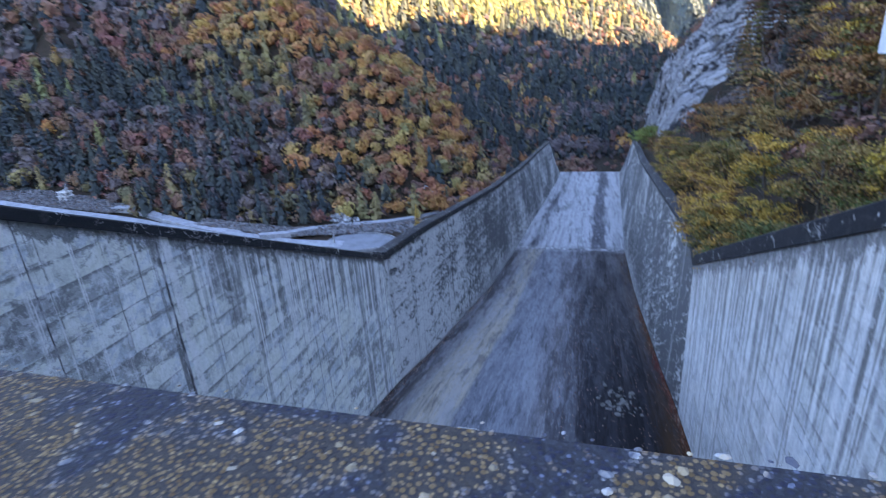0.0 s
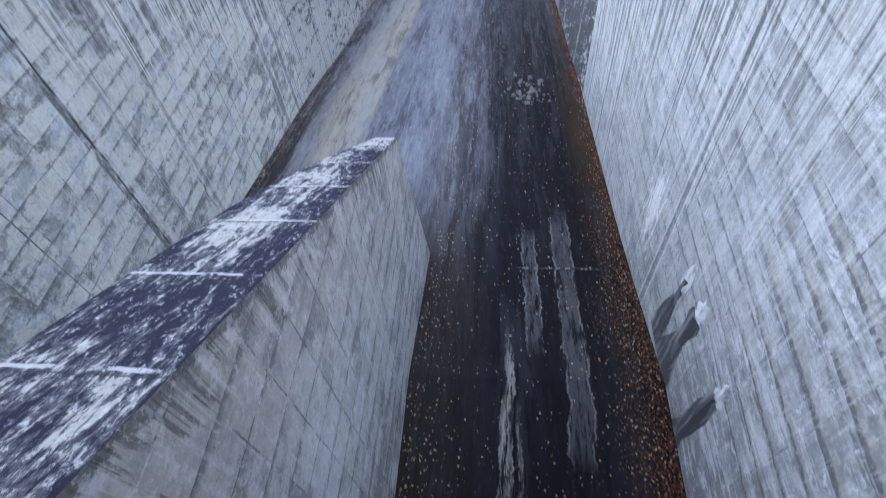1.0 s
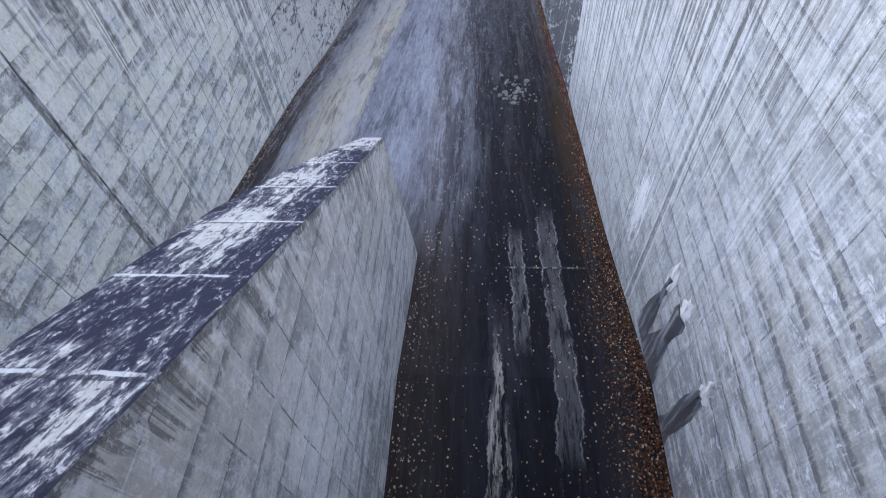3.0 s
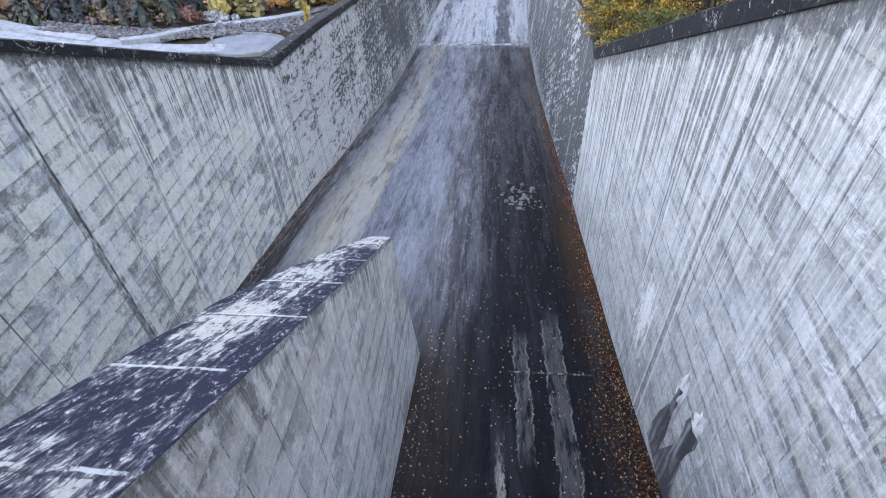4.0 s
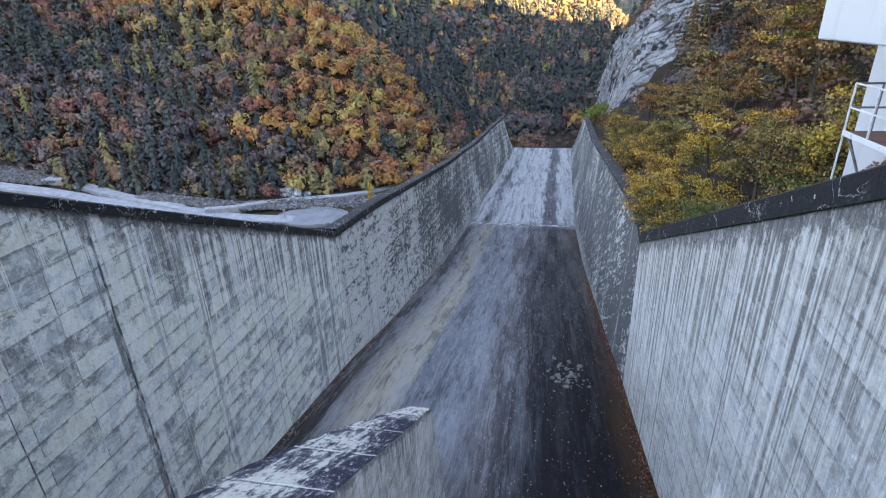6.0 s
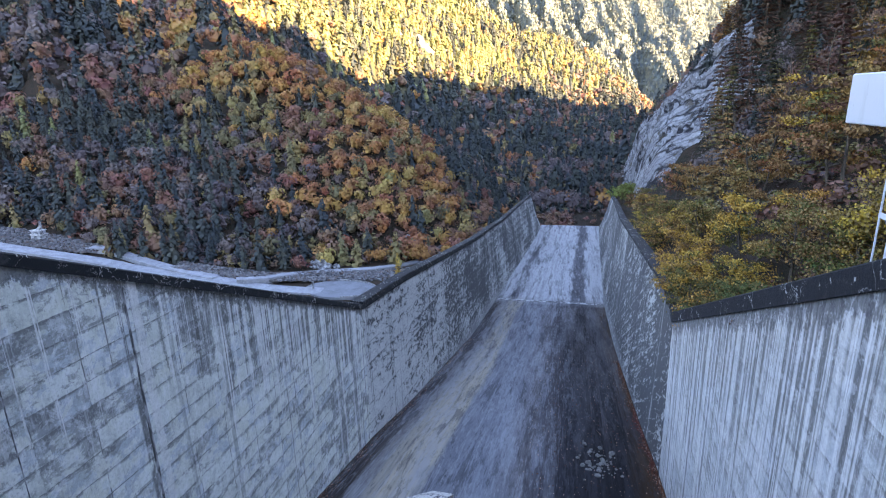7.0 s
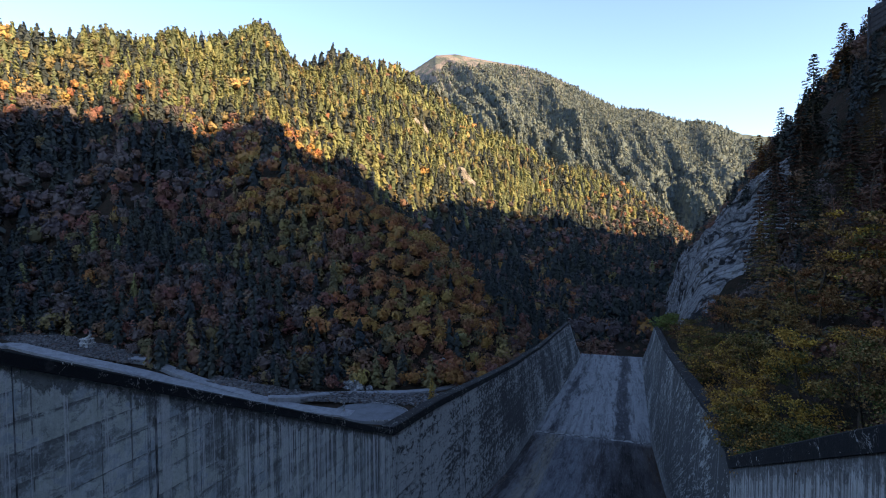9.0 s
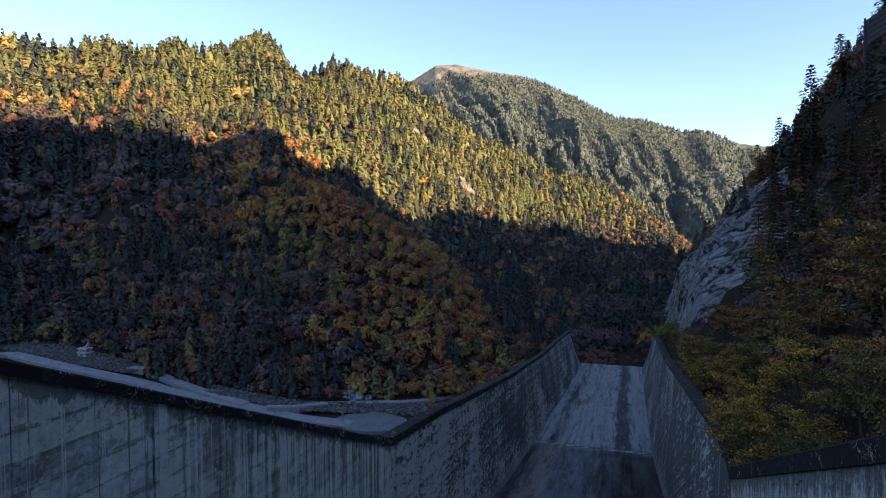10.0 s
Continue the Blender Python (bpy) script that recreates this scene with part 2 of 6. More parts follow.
    left = n.math("ADD", n.math("SUBTRACT", below, span), n.mul(jag, reach * 0.35))
    broken = n.mul(n.math("SUBTRACT", speck, 0.5), reach * 1.5)
    inside = n.ramp(n.math("ADD", left, broken), -0.1 * reach, 0.03 * reach, 1.0, 0.0)
    black = n.mul(n.mul(n.ramp(soot, 0.535, 0.550), inside), n.ramp(speck, 0.37, 0.47, 0.25, 1.0))
    limy = n.mul(n.ramp(n.math("SUBTRACT", run, n.math("SUBTRACT", soot, run)), 0.470, 0.458), n.ramp(n.math("ADD", left, n.mul(broken, 1.6)), 0.35 * reach, 0.6 * reach, 1.0, 0.0))
    col = n.mix(n.mul(limy, white), col, (0.66, 0.655, 0.62))
    col = n.mix(n.mul(black, 0.85 * drips), col, (0.095, 0.093, 0.088))
    lip = n.ramp(n.math("ADD", below, n.mul(jag, 2.6 * rim)), 0.35 * rim, 0.5 * rim, 1.0, 0.0)
    col = n.mix(n.mul(lip, 0.8 * drips), col, (0.06, 0.06, 0.062))
    if joint is not None:
        d = n.math("SUBTRACT", n.math("ADD", n.y, wob), joint)
        pale = n.mul(n.ramp(n.math("ABSOLUTE", n.math("ADD", d, -0.38)), 0.15, 0.18, 1.0, 0.0), n.ramp(speck, 0.62, 0.54))
        dark = n.mul(n.ramp(n.math("ABSOLUTE", n.math("ADD", d, 0.12)), 0.13, 0.2, 1.0, 0.0), n.ramp(n.noise(1.1, (1, 1, 0.4), 6, 0.75, (4, seed, 0)), 0.42, 0.5))
        col = n.mix(n.mul(pale, 0.8), col, (0.62, 0.61, 0.57))
        col = n.mix(n.mul(dark, 0.9), col, (0.10, 0.10, 0.10))
    peel = n.noise(1.9, (1, 1, 0.85), 10, 0.80, (seed, 8, 3), distort=0.3)
    col = n.mix(n.ramp(peel, 0.545, 0.560, 0.0, 0.38), col, tuple(c * 0.50 for c in base))
    col = n.mix(n.ramp(peel, 0.450, 0.435, 0.0, 0.35), col, tuple(min(0.75, c * 1.32) for c in base))
    flake = n.noise(8.0, (1, 1, 0.7), 9, 0.82, (seed, 5, 0))
    col = n.mix(n.ramp(flake, 0.565, 0.59, 0.0, 0.42), col, tuple(c * 0.42 for c in base))
    col = n.mix(n.ramp(flake, 0.435, 0.41, 0.0, 0.30), col, tuple(min(0.75, c * 1.4) for c in base))
    grain = n.noise(13.0, U, 8, 0.78)
    col = n.mix(n.ramp(grain, 0.50, 0.64, 0.0, 0.32), col, tuple(c * 0.40 for c in base))
    h = n.math("ADD", n.mul(grain, 0.5), n.math("MULTIPLY_ADD", line, -0.8, n.mul(gap, -0.6)))
    return n.done(col, h, 0.02)


M_WALL = cast_concrete("wall_concrete_left", (0.60, 0.62, 0.56), 0.72, 0.455, 1.0, 0.98, 0.8, 3.0, joint=12.6, thick=(13.0, 20.0), streaks=0.35, fine=0.45, two=0.85, often=3.6, dirt=1.0,
                       bands=((26.5, 0.26, 0.7), (28.6, 0.20, 0.7), (29.4, 0.08, 0.6), (20.8, 0.06, 0.5), (14.2, 0.05, 0.5), (16.6, 0.14, 0.5)))
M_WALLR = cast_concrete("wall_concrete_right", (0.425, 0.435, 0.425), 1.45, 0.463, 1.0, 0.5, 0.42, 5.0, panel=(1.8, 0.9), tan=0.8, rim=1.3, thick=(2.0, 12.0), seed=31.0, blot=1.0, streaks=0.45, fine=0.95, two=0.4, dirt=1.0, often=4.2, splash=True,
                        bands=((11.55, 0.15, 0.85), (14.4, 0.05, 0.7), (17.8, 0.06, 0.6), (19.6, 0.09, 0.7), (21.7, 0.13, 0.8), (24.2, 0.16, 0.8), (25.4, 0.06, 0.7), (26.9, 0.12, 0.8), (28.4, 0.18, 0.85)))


def leopard(name, seed=0.0, start=-0.10, run=0.0, end=0.03):
    """Old chute concrete, blackened with lichen in small flecks along its courses, with paler rubbed strips; run: flecks drawn out along the flow."""
    n = Nodes(name, 0.95, 0.05)
    course = n.math("MULTIPLY_ADD", n.y, 0.1275 + 0.5 * run, n.z)
    lie = n.vec(n.mul(n.x, 0.3), n.mul(n.y, 0.55 - 0.2 * run), n.mul(course, 1.25))
    a = n.noise(2.6, U, 8, 0.74, (seed, 0, 0), of=lie, distort=0.7)
    b = n.noise(0.14, (1, 0.7, 0.9), 4, 0.6, off=(seed, 3, 0))
    step = n.math("FRACT", n.math("DIVIDE", course, 1.5))
    v = n.math("ADD", n.math("ADD", a, n.ramp(n.y, 31.0, 62.0, start, end)), n.math("ADD", n.ramp(step, 0.0, 1.0, -0.035, 0.035), n.mul(n.math("SUBTRACT", b, 0.5), 0.5)))
    k = n.ramp(v, 0.482, 0.508)
    col = n.mix(n.noise(0.5, U, 7, 0.7, (2, seed, 0)), (0.64, 0.64, 0.60), (0.44, 0.445, 0.425))
    col = n.mix(n.mul(k, 0.90), col, (0.055, 0.058, 0.062))
    s = n.noise(0.9, (0, 1, 0.01), 5, 0.7, (0, seed + 8, 0))
    ends = n.ramp(n.noise(0.8, (1, 1, 0.5), 6, 0.75, (seed, 1, 0)), 0.40, 0.48)
    col = n.mix(n.mul(n.mul(n.ramp(s, 0.60, 0.615), ends), 0.75), col, (0.42, 0.42, 0.40))
    col = n.mix(n.mul(n.mul(n.ramp(s, 0.415, 0.40), ends), 0.6), col, (0.07, 0.07, 0.074))
    col = n.mix(n.mul(n.ramp(step, 0.0, 0.05, 1.0, 0.0), n.ramp(n.noise(0.6, U, 6, 0.7, (7, seed, 0)), 0.46, 0.54)), col, (0.10, 0.10, 0.104))
    # the foot, scoured pale by the water
    foot = n.math("MULTIPLY_ADD", n.y, 0.165, n.z)
    col = n.mix(n.mul(n.ramp(n.math("ADD", foot, n.mul(a, 3.0)), -17.2, -18.6), 0.55), col, (0.34, 0.345, 0.34))
    g = n.noise(7, U, 8, 0.78)
    col = n.mix(n.ramp(g, 0.49, 0.58, 0.0, 0.4), col, (0.12, 0.12, 0.122))
    return n.done(col, n.math("ADD", g, n.mul(k, 0.6)), 0.06)


M_FARWALL = leopard("mossy_concrete")
M_FARWALLR = leopard("mossy_concrete_right", 17.0, 0.07, 1.0, 0.06)
M_PIER = cast_concrete("pier_concrete", (0.56, 0.57, 0.57), -3.3, 0.595, 0.9, 0.62, 0.35, 0.6, panel=(0.9, 0.9), lift=1.8, seed=50.0, blot=0.4, streaks=0.2, rim=0.34, tan=0.9, tanned=6.0, mortar=0.014, fine=0.55, two=0.3, often=5.5, dirt=0.7)


def pier_top_mat():
    """Black with moss at the upstream end, rubbed pale in long streaks towards the nose, with cross joints."""
    n = Nodes("pier_top_concrete", 0.95, 0.05)
    a = n.noise(2.4, (2.6, 0.45, 0.45), 9, 0.76, distort=0.4)
    lace = n.noise(7.0, (1.5, 0.7, 0.7), 9, 0.82, (8, 3, 0), distort=0.3)
    b = n.noise(0.9, (0.5, 1, 0.9), 4, 0.65, off=(4, 4, 0))
    side = n.mul(n.ramp(n.math("ABSOLUTE", n.math("ADD", n.x, 4.0)), 0.30, 0.85, 0.085, -0.03), n.mul(n.ramp(n.y, 3.0, 5.0, 0.12, 1.0), n.ramp(n.y, 9.8, 8.2, 0.35, 1.0)))
    ends = n.math("ADD", n.ramp(n.y, 10.2, 11.0, -0.03, 0.10), n.ramp(n.y, 2.6, 1.2, 0.0, 0.05))
    v = n.math("ADD", n.math("ADD", n.mul(a, 0.62), n.mul(lace, 0.38)), n.math("ADD", n.math("ADD", side, ends), n.mul(n.math("SUBTRACT", b, 0.5), 0.30)))
    tone = n.mix(n.noise(5.0, (2.2, 0.5, 0.5), 7, 0.75, (6, 1, 0)), (0.030, 0.031, 0.046), (0.012, 0.013, 0.024))
    col = n.mix(n.ramp(v, 0.475, 0.510, 0.0, 0.75), tone, (0.095, 0.096, 0.108))
    col = n.mix(n.ramp(v, 0.532, 0.562, 0.0, 0.88), col, n.mix(n.noise(0.8, U, 5, 0.7, (1, 2, 0)), (0.40, 0.38, 0.33), (0.29, 0.29, 0.285)))
    col = n.mix(n.mul(n.ramp(lace, 0.565, 0.60), 0.6), col, (0.44, 0.44, 0.43))
    col = n.mix(n.mul(n.ramp(lace, 0.455, 0.430), 0.8), col, (0.022, 0.023, 0.030))
    rim = n.ramp(n.math("MULTIPLY_ADD", n.noise(3.0, U, 7, 0.75, (3, 3, 3)), 0.3, n.x), -2.80, -2.76)
    col = n.mix(n.mul(rim, 0.9), col, (0.016, 0.017, 0.024))
    seam = n.math("FRACT", n.math("DIVIDE", n.math("MULTIPLY_ADD", n.noise(3, U, 4), 0.08, n.y), 1.8))
    col = n.mix(n.mul(n.ramp(seam, 0.0, 0.03, 1.0, 0.0), 0.9), col, (0.03, 0.03, 0.038))
    col = n.mix(n.mul(n.ramp(n.math("ABSOLUTE", n.math("SUBTRACT", seam, 0.05)), 0.012, 0.018, 1.0, 0.0), n.ramp(n.noise(2.1, U, 6, 0.75, (1, 5, 0)), 0.44, 0.50, 0.0, 0.8)), col, (0.42, 0.42, 0.41))
    return n.done(col, n.math("ADD", a, n.noise(12, U, 6, 0.7)), 0.03)


M_PIERTOP = pier_top_mat()


def coping_mat():
    n = Nodes("dark_coping", 0.95)
    a = n.noise(1.6, U, 8, 0.75, distort=0.5)
    col = n.mix(n.ramp(a, 0.56, 0.66), (0.009, 0.010, 0.012), (0.036, 0.036, 0.035))
    col = n.mix(n.ramp(n.noise(3.2, (1, 1, 1), 4, off=(5, 5, 5)), 0.68, 0.72), col, (0.5, 0.5, 0.47))
    crack = n.math("ABSOLUTE", n.math("SUBTRACT", n.noise(1.1, U, 4, 0.6, (2, 9, 4), distort=0.8), 0.5))
    col = n.mix(n.mul(n.ramp(crack, 0.002, 0.006, 1.0, 0.0), n.ramp(n.noise(0.5, U, 3, off=(1, 1, 7)), 0.48, 0.56)), col, (0.42, 0.42, 0.40))
    return n.done(col, n.noise(14, U, 7, 0.7), 0.03)


M_COPING = coping_mat()


def floor_mat():
    """The chute's floor: dry tan and blue-grey strips, a dark wet lane, rubbed pale marks and brown edges."""
    n = Nodes("chute_floor", 0.9, 0.03)
    off = n.mul(n.math("SUBTRACT", n.noise(0.09, (1, 0.5, 0.5), 5), 0.5), 3.0)
    fine = n.mul(n.math("SUBTRACT", n.noise(1.2, (1, 0.06, 0.06), 6, 0.7), 0.5), 1.4)
    bent = n.math("SUBTRACT", n.x, n.mul(n.math("MAXIMUM", n.math("SUBTRACT", n.y, 93.0), 0.0), 0.0268))
    u = n.math("ADD", bent, n.math("ADD", off, fine))
    far = n.ramp(n.y, 90.0, 96.0)
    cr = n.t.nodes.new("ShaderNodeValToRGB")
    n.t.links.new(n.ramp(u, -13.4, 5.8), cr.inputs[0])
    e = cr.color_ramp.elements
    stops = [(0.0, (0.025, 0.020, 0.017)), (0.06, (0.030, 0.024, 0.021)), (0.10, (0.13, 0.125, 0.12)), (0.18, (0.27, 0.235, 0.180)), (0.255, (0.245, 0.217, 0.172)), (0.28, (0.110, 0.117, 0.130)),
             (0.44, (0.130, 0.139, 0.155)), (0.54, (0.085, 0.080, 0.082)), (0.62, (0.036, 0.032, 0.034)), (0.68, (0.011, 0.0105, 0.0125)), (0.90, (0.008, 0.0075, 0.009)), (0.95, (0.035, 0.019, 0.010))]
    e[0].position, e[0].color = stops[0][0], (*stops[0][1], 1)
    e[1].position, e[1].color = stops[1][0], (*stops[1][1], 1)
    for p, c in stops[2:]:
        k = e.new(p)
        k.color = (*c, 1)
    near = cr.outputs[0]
    long1 = n.noise(1.9, (1, 0.012, 0.012), 6, 0.72, (3, 0, 0))
    long2 = n.noise(5.0, (1, 0.022, 0.022), 6, 0.74, (8, 2, 0))
    dry = n.ramp(u, 0.5, -2.5)
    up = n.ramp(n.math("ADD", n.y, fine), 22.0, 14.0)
    damp = n.math("MAXIMUM", n.ramp(n.y, 26.0, 44.0), n.mul(n.ramp(u, 0.8, -1.5), n.ramp(up, 0.0, 1.0, 1.0, 0.15)))
    near = n.mix(n.mul(n.ramp(n.y, 32.0, 85.0, 0.0, 0.75), n.ramp(n.noise(0.5, (1, 0.1, 0.1), 8, 0.75, (1, 4, 0)), 0.42, 0.56)), near, (0.090, 0.086, 0.088))
    near = n.mix(n.mul(n.ramp(long1, 0.50, 0.56), n.mul(dry, 0.3)), near, (0.075, 0.080, 0.092))
    near = n.mix(n.mul(n.ramp(long2, 0.53, 0.60), n.mul(dry, 0.3)), near, (0.21, 0.22, 0.235))
    near = n.mix(n.mul(n.ramp(long1, 0.47, 0.42), n.mul(damp, n.ramp(u, -1.5, 0.5, 0.0, 0.5))), near, (0.060, 0.055, 0.056))
    near = n.mix(n.mul(n.ramp(long2, 0.55, 0.62), n.mul(damp, n.ramp(u, -1.5, 0.5, 0.0, 0.35))), near, (0.090, 0.084, 0.082))
    pale = n.ramp(n.noise(0.6, (1, 0.10, 0.10), 9, 0.75, (7, 0, 0)), 0.50, 0.58)
    near = n.mix(n.mul(pale, n.ramp(u, 1.0, -3.0, 0.05, 0.4)), near, (0.19, 0.20, 0.215))
    # below the step: pale, with two dark runs
    s1 = n.ramp(n.math("ABSOLUTE", n.math("ADD", u, -0.8)), 0.6, 2.4, 1.0, 0.0)
    s2 = n.ramp(n.math("ABSOLUTE", n.math("ADD", u, 10.6)), 0.4, 2.2, 0.6, 0.0)
    torn = n.noise(0.42, (1, 0.12, 0.12), 9, 0.76, (4, 2, 0))
    s = n.ramp(n.math("ADD", n.mul(n.math("MAXIMUM", s1, s2), 0.22), torn), 0.57, 0.69, 0.0, 0.9)
    low = n.mix(s, (0.29, 0.295, 0.30), (0.035, 0.035, 0.042))
    low = n.mix(n.ramp(n.noise(1.4, (1, 0.06, 0.06), 7, 0.72, (1, 0, 0)), 0.48, 0.60, 0.0, 0.5), low, (0.11, 0.11, 0.118))
    low = n.mix(n.ramp(n.noise(1.6, (1, 0.3, 0.3), 9, 0.8, (5, 1, 0)), 0.55, 0.62, 0.0, 0.5), low, (0.34, 0.345, 0.35))
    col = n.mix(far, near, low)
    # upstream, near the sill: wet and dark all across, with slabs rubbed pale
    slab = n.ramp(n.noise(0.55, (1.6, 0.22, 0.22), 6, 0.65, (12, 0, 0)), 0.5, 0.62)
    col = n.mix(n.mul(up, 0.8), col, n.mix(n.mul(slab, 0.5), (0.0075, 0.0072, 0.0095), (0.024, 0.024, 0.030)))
    # limy marks and rubbed slabs on the wet floor below the gate
    wob = n.mul(n.math("SUBTRACT", n.noise(0.9, (0.4, 1, 1), 6, 0.65, (2, 2, 0)), 0.5), 0.7)
    veil = n.noise(3.0, (1.6, 0.22, 0.22), 8, 0.78, (6, 0, 0))

    def strip(x0, k, w, ya, yb, rim=False):
        d = n.math("ABSOLUTE", n.math("ADD", n.math("SUBTRACT", n.math("SUBTRACT", n.x, x0), n.mul(n.y, k)), wob))
        ends = n.mul(n.ramp(n.math("ADD", n.y, wob), ya - 0.5, ya + 0.5), n.ramp(n.math("ADD", n.y, wob), yb + 0.8, yb - 0.8))
        body = n.ramp(d, w, w * 0.75) if not rim else n.ramp(n.math("ABSOLUTE", n.math("SUBTRACT", d, w * 0.9)), 0.015, 0.05, 1.0, 0.0)
        return n.mul(n.mul(body, ends), n.ramp(veil, 0.42, 0.52))

    for x0, k, w, ya, yb in ((2.86, 0.01, 0.42, 5.0, 17.0), (1.55, 0.0, 0.32, 9.0, 15.5)):
        col = n.mix(n.mul(strip(x0, k, w, ya, yb), 0.85), col, (0.070, 0.068, 0.068))
        col = n.mix(n.mul(strip(x0, k, w, ya, yb, True), 0.6), col, (0.20, 0.19, 0.18))
    col = n.mix(n.mul(strip(0.75, 0.0, 0.5, 0.2, 2.6), 0.8), col, (0.13, 0.125, 0.115))
    for x0, k, w, ya, yb in ((0.42, 0.02, 0.17, 0.6, 9.4), (1.0, -0.02, 0.08, 2.6, 6.0), (0.1, 0.05, 0.12, 2.6, 6.5)):
        col = n.mix(n.mul(strip(x0, k, w, ya, yb), 0.9), col, (0.27, 0.25, 0.22))
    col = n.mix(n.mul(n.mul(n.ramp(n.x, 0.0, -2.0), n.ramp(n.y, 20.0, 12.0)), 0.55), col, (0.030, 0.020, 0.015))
    g = n.noise(3.0, (1, 0.22, 0.22), 8, 0.75)
    col = n.mix(n.ramp(g, 0.52, 0.66, 0.0, 0.4), col, (0.018, 0.018, 0.02))
    col = n.mix(n.mul(damp, n.ramp(n.noise(3.2, (1, 0.25, 0.25), 8, 0.8, (3, 1, 0)), 0.58, 0.66, 0.0, 0.35)), col, (0.22, 0.22, 0.22))
    p1 = n.noise(0.9, (1, 0.10, 0.10), 10, 0.78, (11, 0, 0), distort=0.3)
    col = n.mix(n.ramp(p1, 0.540, 0.565, 0.0, 0.50), col, (0.030, 0.030, 0.034))
    col = n.mix(n.mul(n.ramp(p1, 0.455, 0.435), n.mul(damp, n.ramp(u, 1.5, -2.0, 0.10, 0.28))), col, (0.22, 0.23, 0.245))
    p2 = n.noise(4.0, (1, 0.16, 0.16), 9, 0.78, (6, 6, 0))
    col = n.mix(n.ramp(p2, 0.555, 0.590, 0.0, 0.32), col, (0.022, 0.022, 0.025))
    col = n.mix(n.mul(n.ramp(p2, 0.440, 0.410), n.mul(damp, n.ramp(u, 1.5, -2.0, 0.10, 0.28))), col, (0.24, 0.245, 0.25))
    wet = n.ramp(u, -2.0, 1.5, 0.9, 0.75)
    return n.done(col, g, 0.02, wet)


M_FLOOR = floor_mat()


def patches(n):
    """Where tan lichen and where blue-black moss cover the parapet's worn top."""
    broad = n.math("ADD", n.noise(7.5, (1, 1.3, 1), 6, 0.62, (3, 3, 3), distort=0.5), n.mul(n.math("SUBTRACT", n.noise(60, U, 4), 0.5), 0.16))
    return n.ramp(broad, 0.50, 0.54), n.ramp(broad, 0.495, 0.465)


def aggregate_mat():
    n = Nodes("parapet_aggregate", 0.95)
    v = n.t.nodes.new("ShaderNodeTexVoronoi")
    v.inputs["Scale"].default_value = 230
    n.t.links.new(n.pos, v.inputs[0])
    hsv = n.t.nodes.new("ShaderNodeSeparateColor")
    n.t.links.new(v.outputs["Color"], hsv.inputs[0])
    stone = n.mix(hsv.outputs[0], (0.040, 0.044, 0.062), (0.27, 0.265, 0.27))
    stone = n.mix(n.ramp(hsv.outputs[1], 0.6, 1.0, 0.0, 0.6), stone, (0.34, 0.22, 0.12))
    tan, moss = patches(n)
    col = n.mix(n.mul(tan, 0.9), stone, n.mix(hsv.outputs[2], (0.16, 0.088, 0.030), (0.50, 0.33, 0.15)))
    # some stones in the moss turn pale blue, as painted glints
    col = n.mix(n.mul(moss, 0.9), col, n.mix(n.ramp(hsv.outputs[2], 0.55, 0.95), (0.014, 0.020, 0.050), (0.19, 0.22, 0.31)))
    gap = n.ramp(n.math("MULTIPLY_ADD", n.noise(220, U, 6, 0.75), 0.6, v.outputs["Distance"]), 0.62, 0.80)
    col = n.mix(n.mul(gap, 0.9), col, (0.035, 0.037, 0.045))
    h = n.math("MULTIPLY_ADD", v.outputs["Distance"], -1.0, n.mul(n.noise(160, U, 6, 0.75), 1.2))
    return n.done(col, h, 0.010)


M_PARAPET = aggregate_mat()
M_DECK = mat("deck_concrete", (0.3, 0.3, 0.29), 0.95, [(2, U, (0.2, 0.2, 0.2), 0.45, 0.6, 5)], 0.005, 20)


def ground_mat():
    """Leaf litter on gentle slopes, bare fissured rock where it is steep; forested slopes in the distance."""
    n = Nodes("forest_floor", 1.0, 0.1)
    litter = n.mix(n.ramp(n.noise(0.5, U, 7, 0.7), 0.42, 0.6), (0.040, 0.026, 0.019), (0.022, 0.021, 0.014))
    rock = n.mix(n.ramp(n.noise(0.35, (1, 1, 0.5), 8, 0.75, distort=0.7), 0.44, 0.58), (0.30, 0.305, 0.32), (0.09, 0.092, 0.10))
    sep = n.t.nodes.new("ShaderNodeSeparateXYZ")
    n.t.links.new(n.nrm, sep.inputs[0])
    steep = n.ramp(n.math("ADD", sep.outputs[2], n.mul(n.math("SUBTRACT", n.noise(0.2, U, 4), 0.5), 0.25)), 0.42, 0.34)
    dist = n.math("SQRT", n.math("ADD", n.mul(n.x, n.x), n.mul(n.y, n.y)))
    close = n.ramp(dist, 380.0, 420.0, 1.0, 0.0)
    litter = n.mix(n.ramp(dist, 420.0, 620.0), litter, n.mix(n.ramp(n.noise(0.08, U, 7, 0.75), 0.44, 0.56), (0.085, 0.075, 0.040), (0.050, 0.052, 0.036)))
    col = n.mix(n.mul(steep, close), litter, rock)
    h = n.noise(0.7, U, 8, 0.75)
    return n.done(col, h, 0.6)


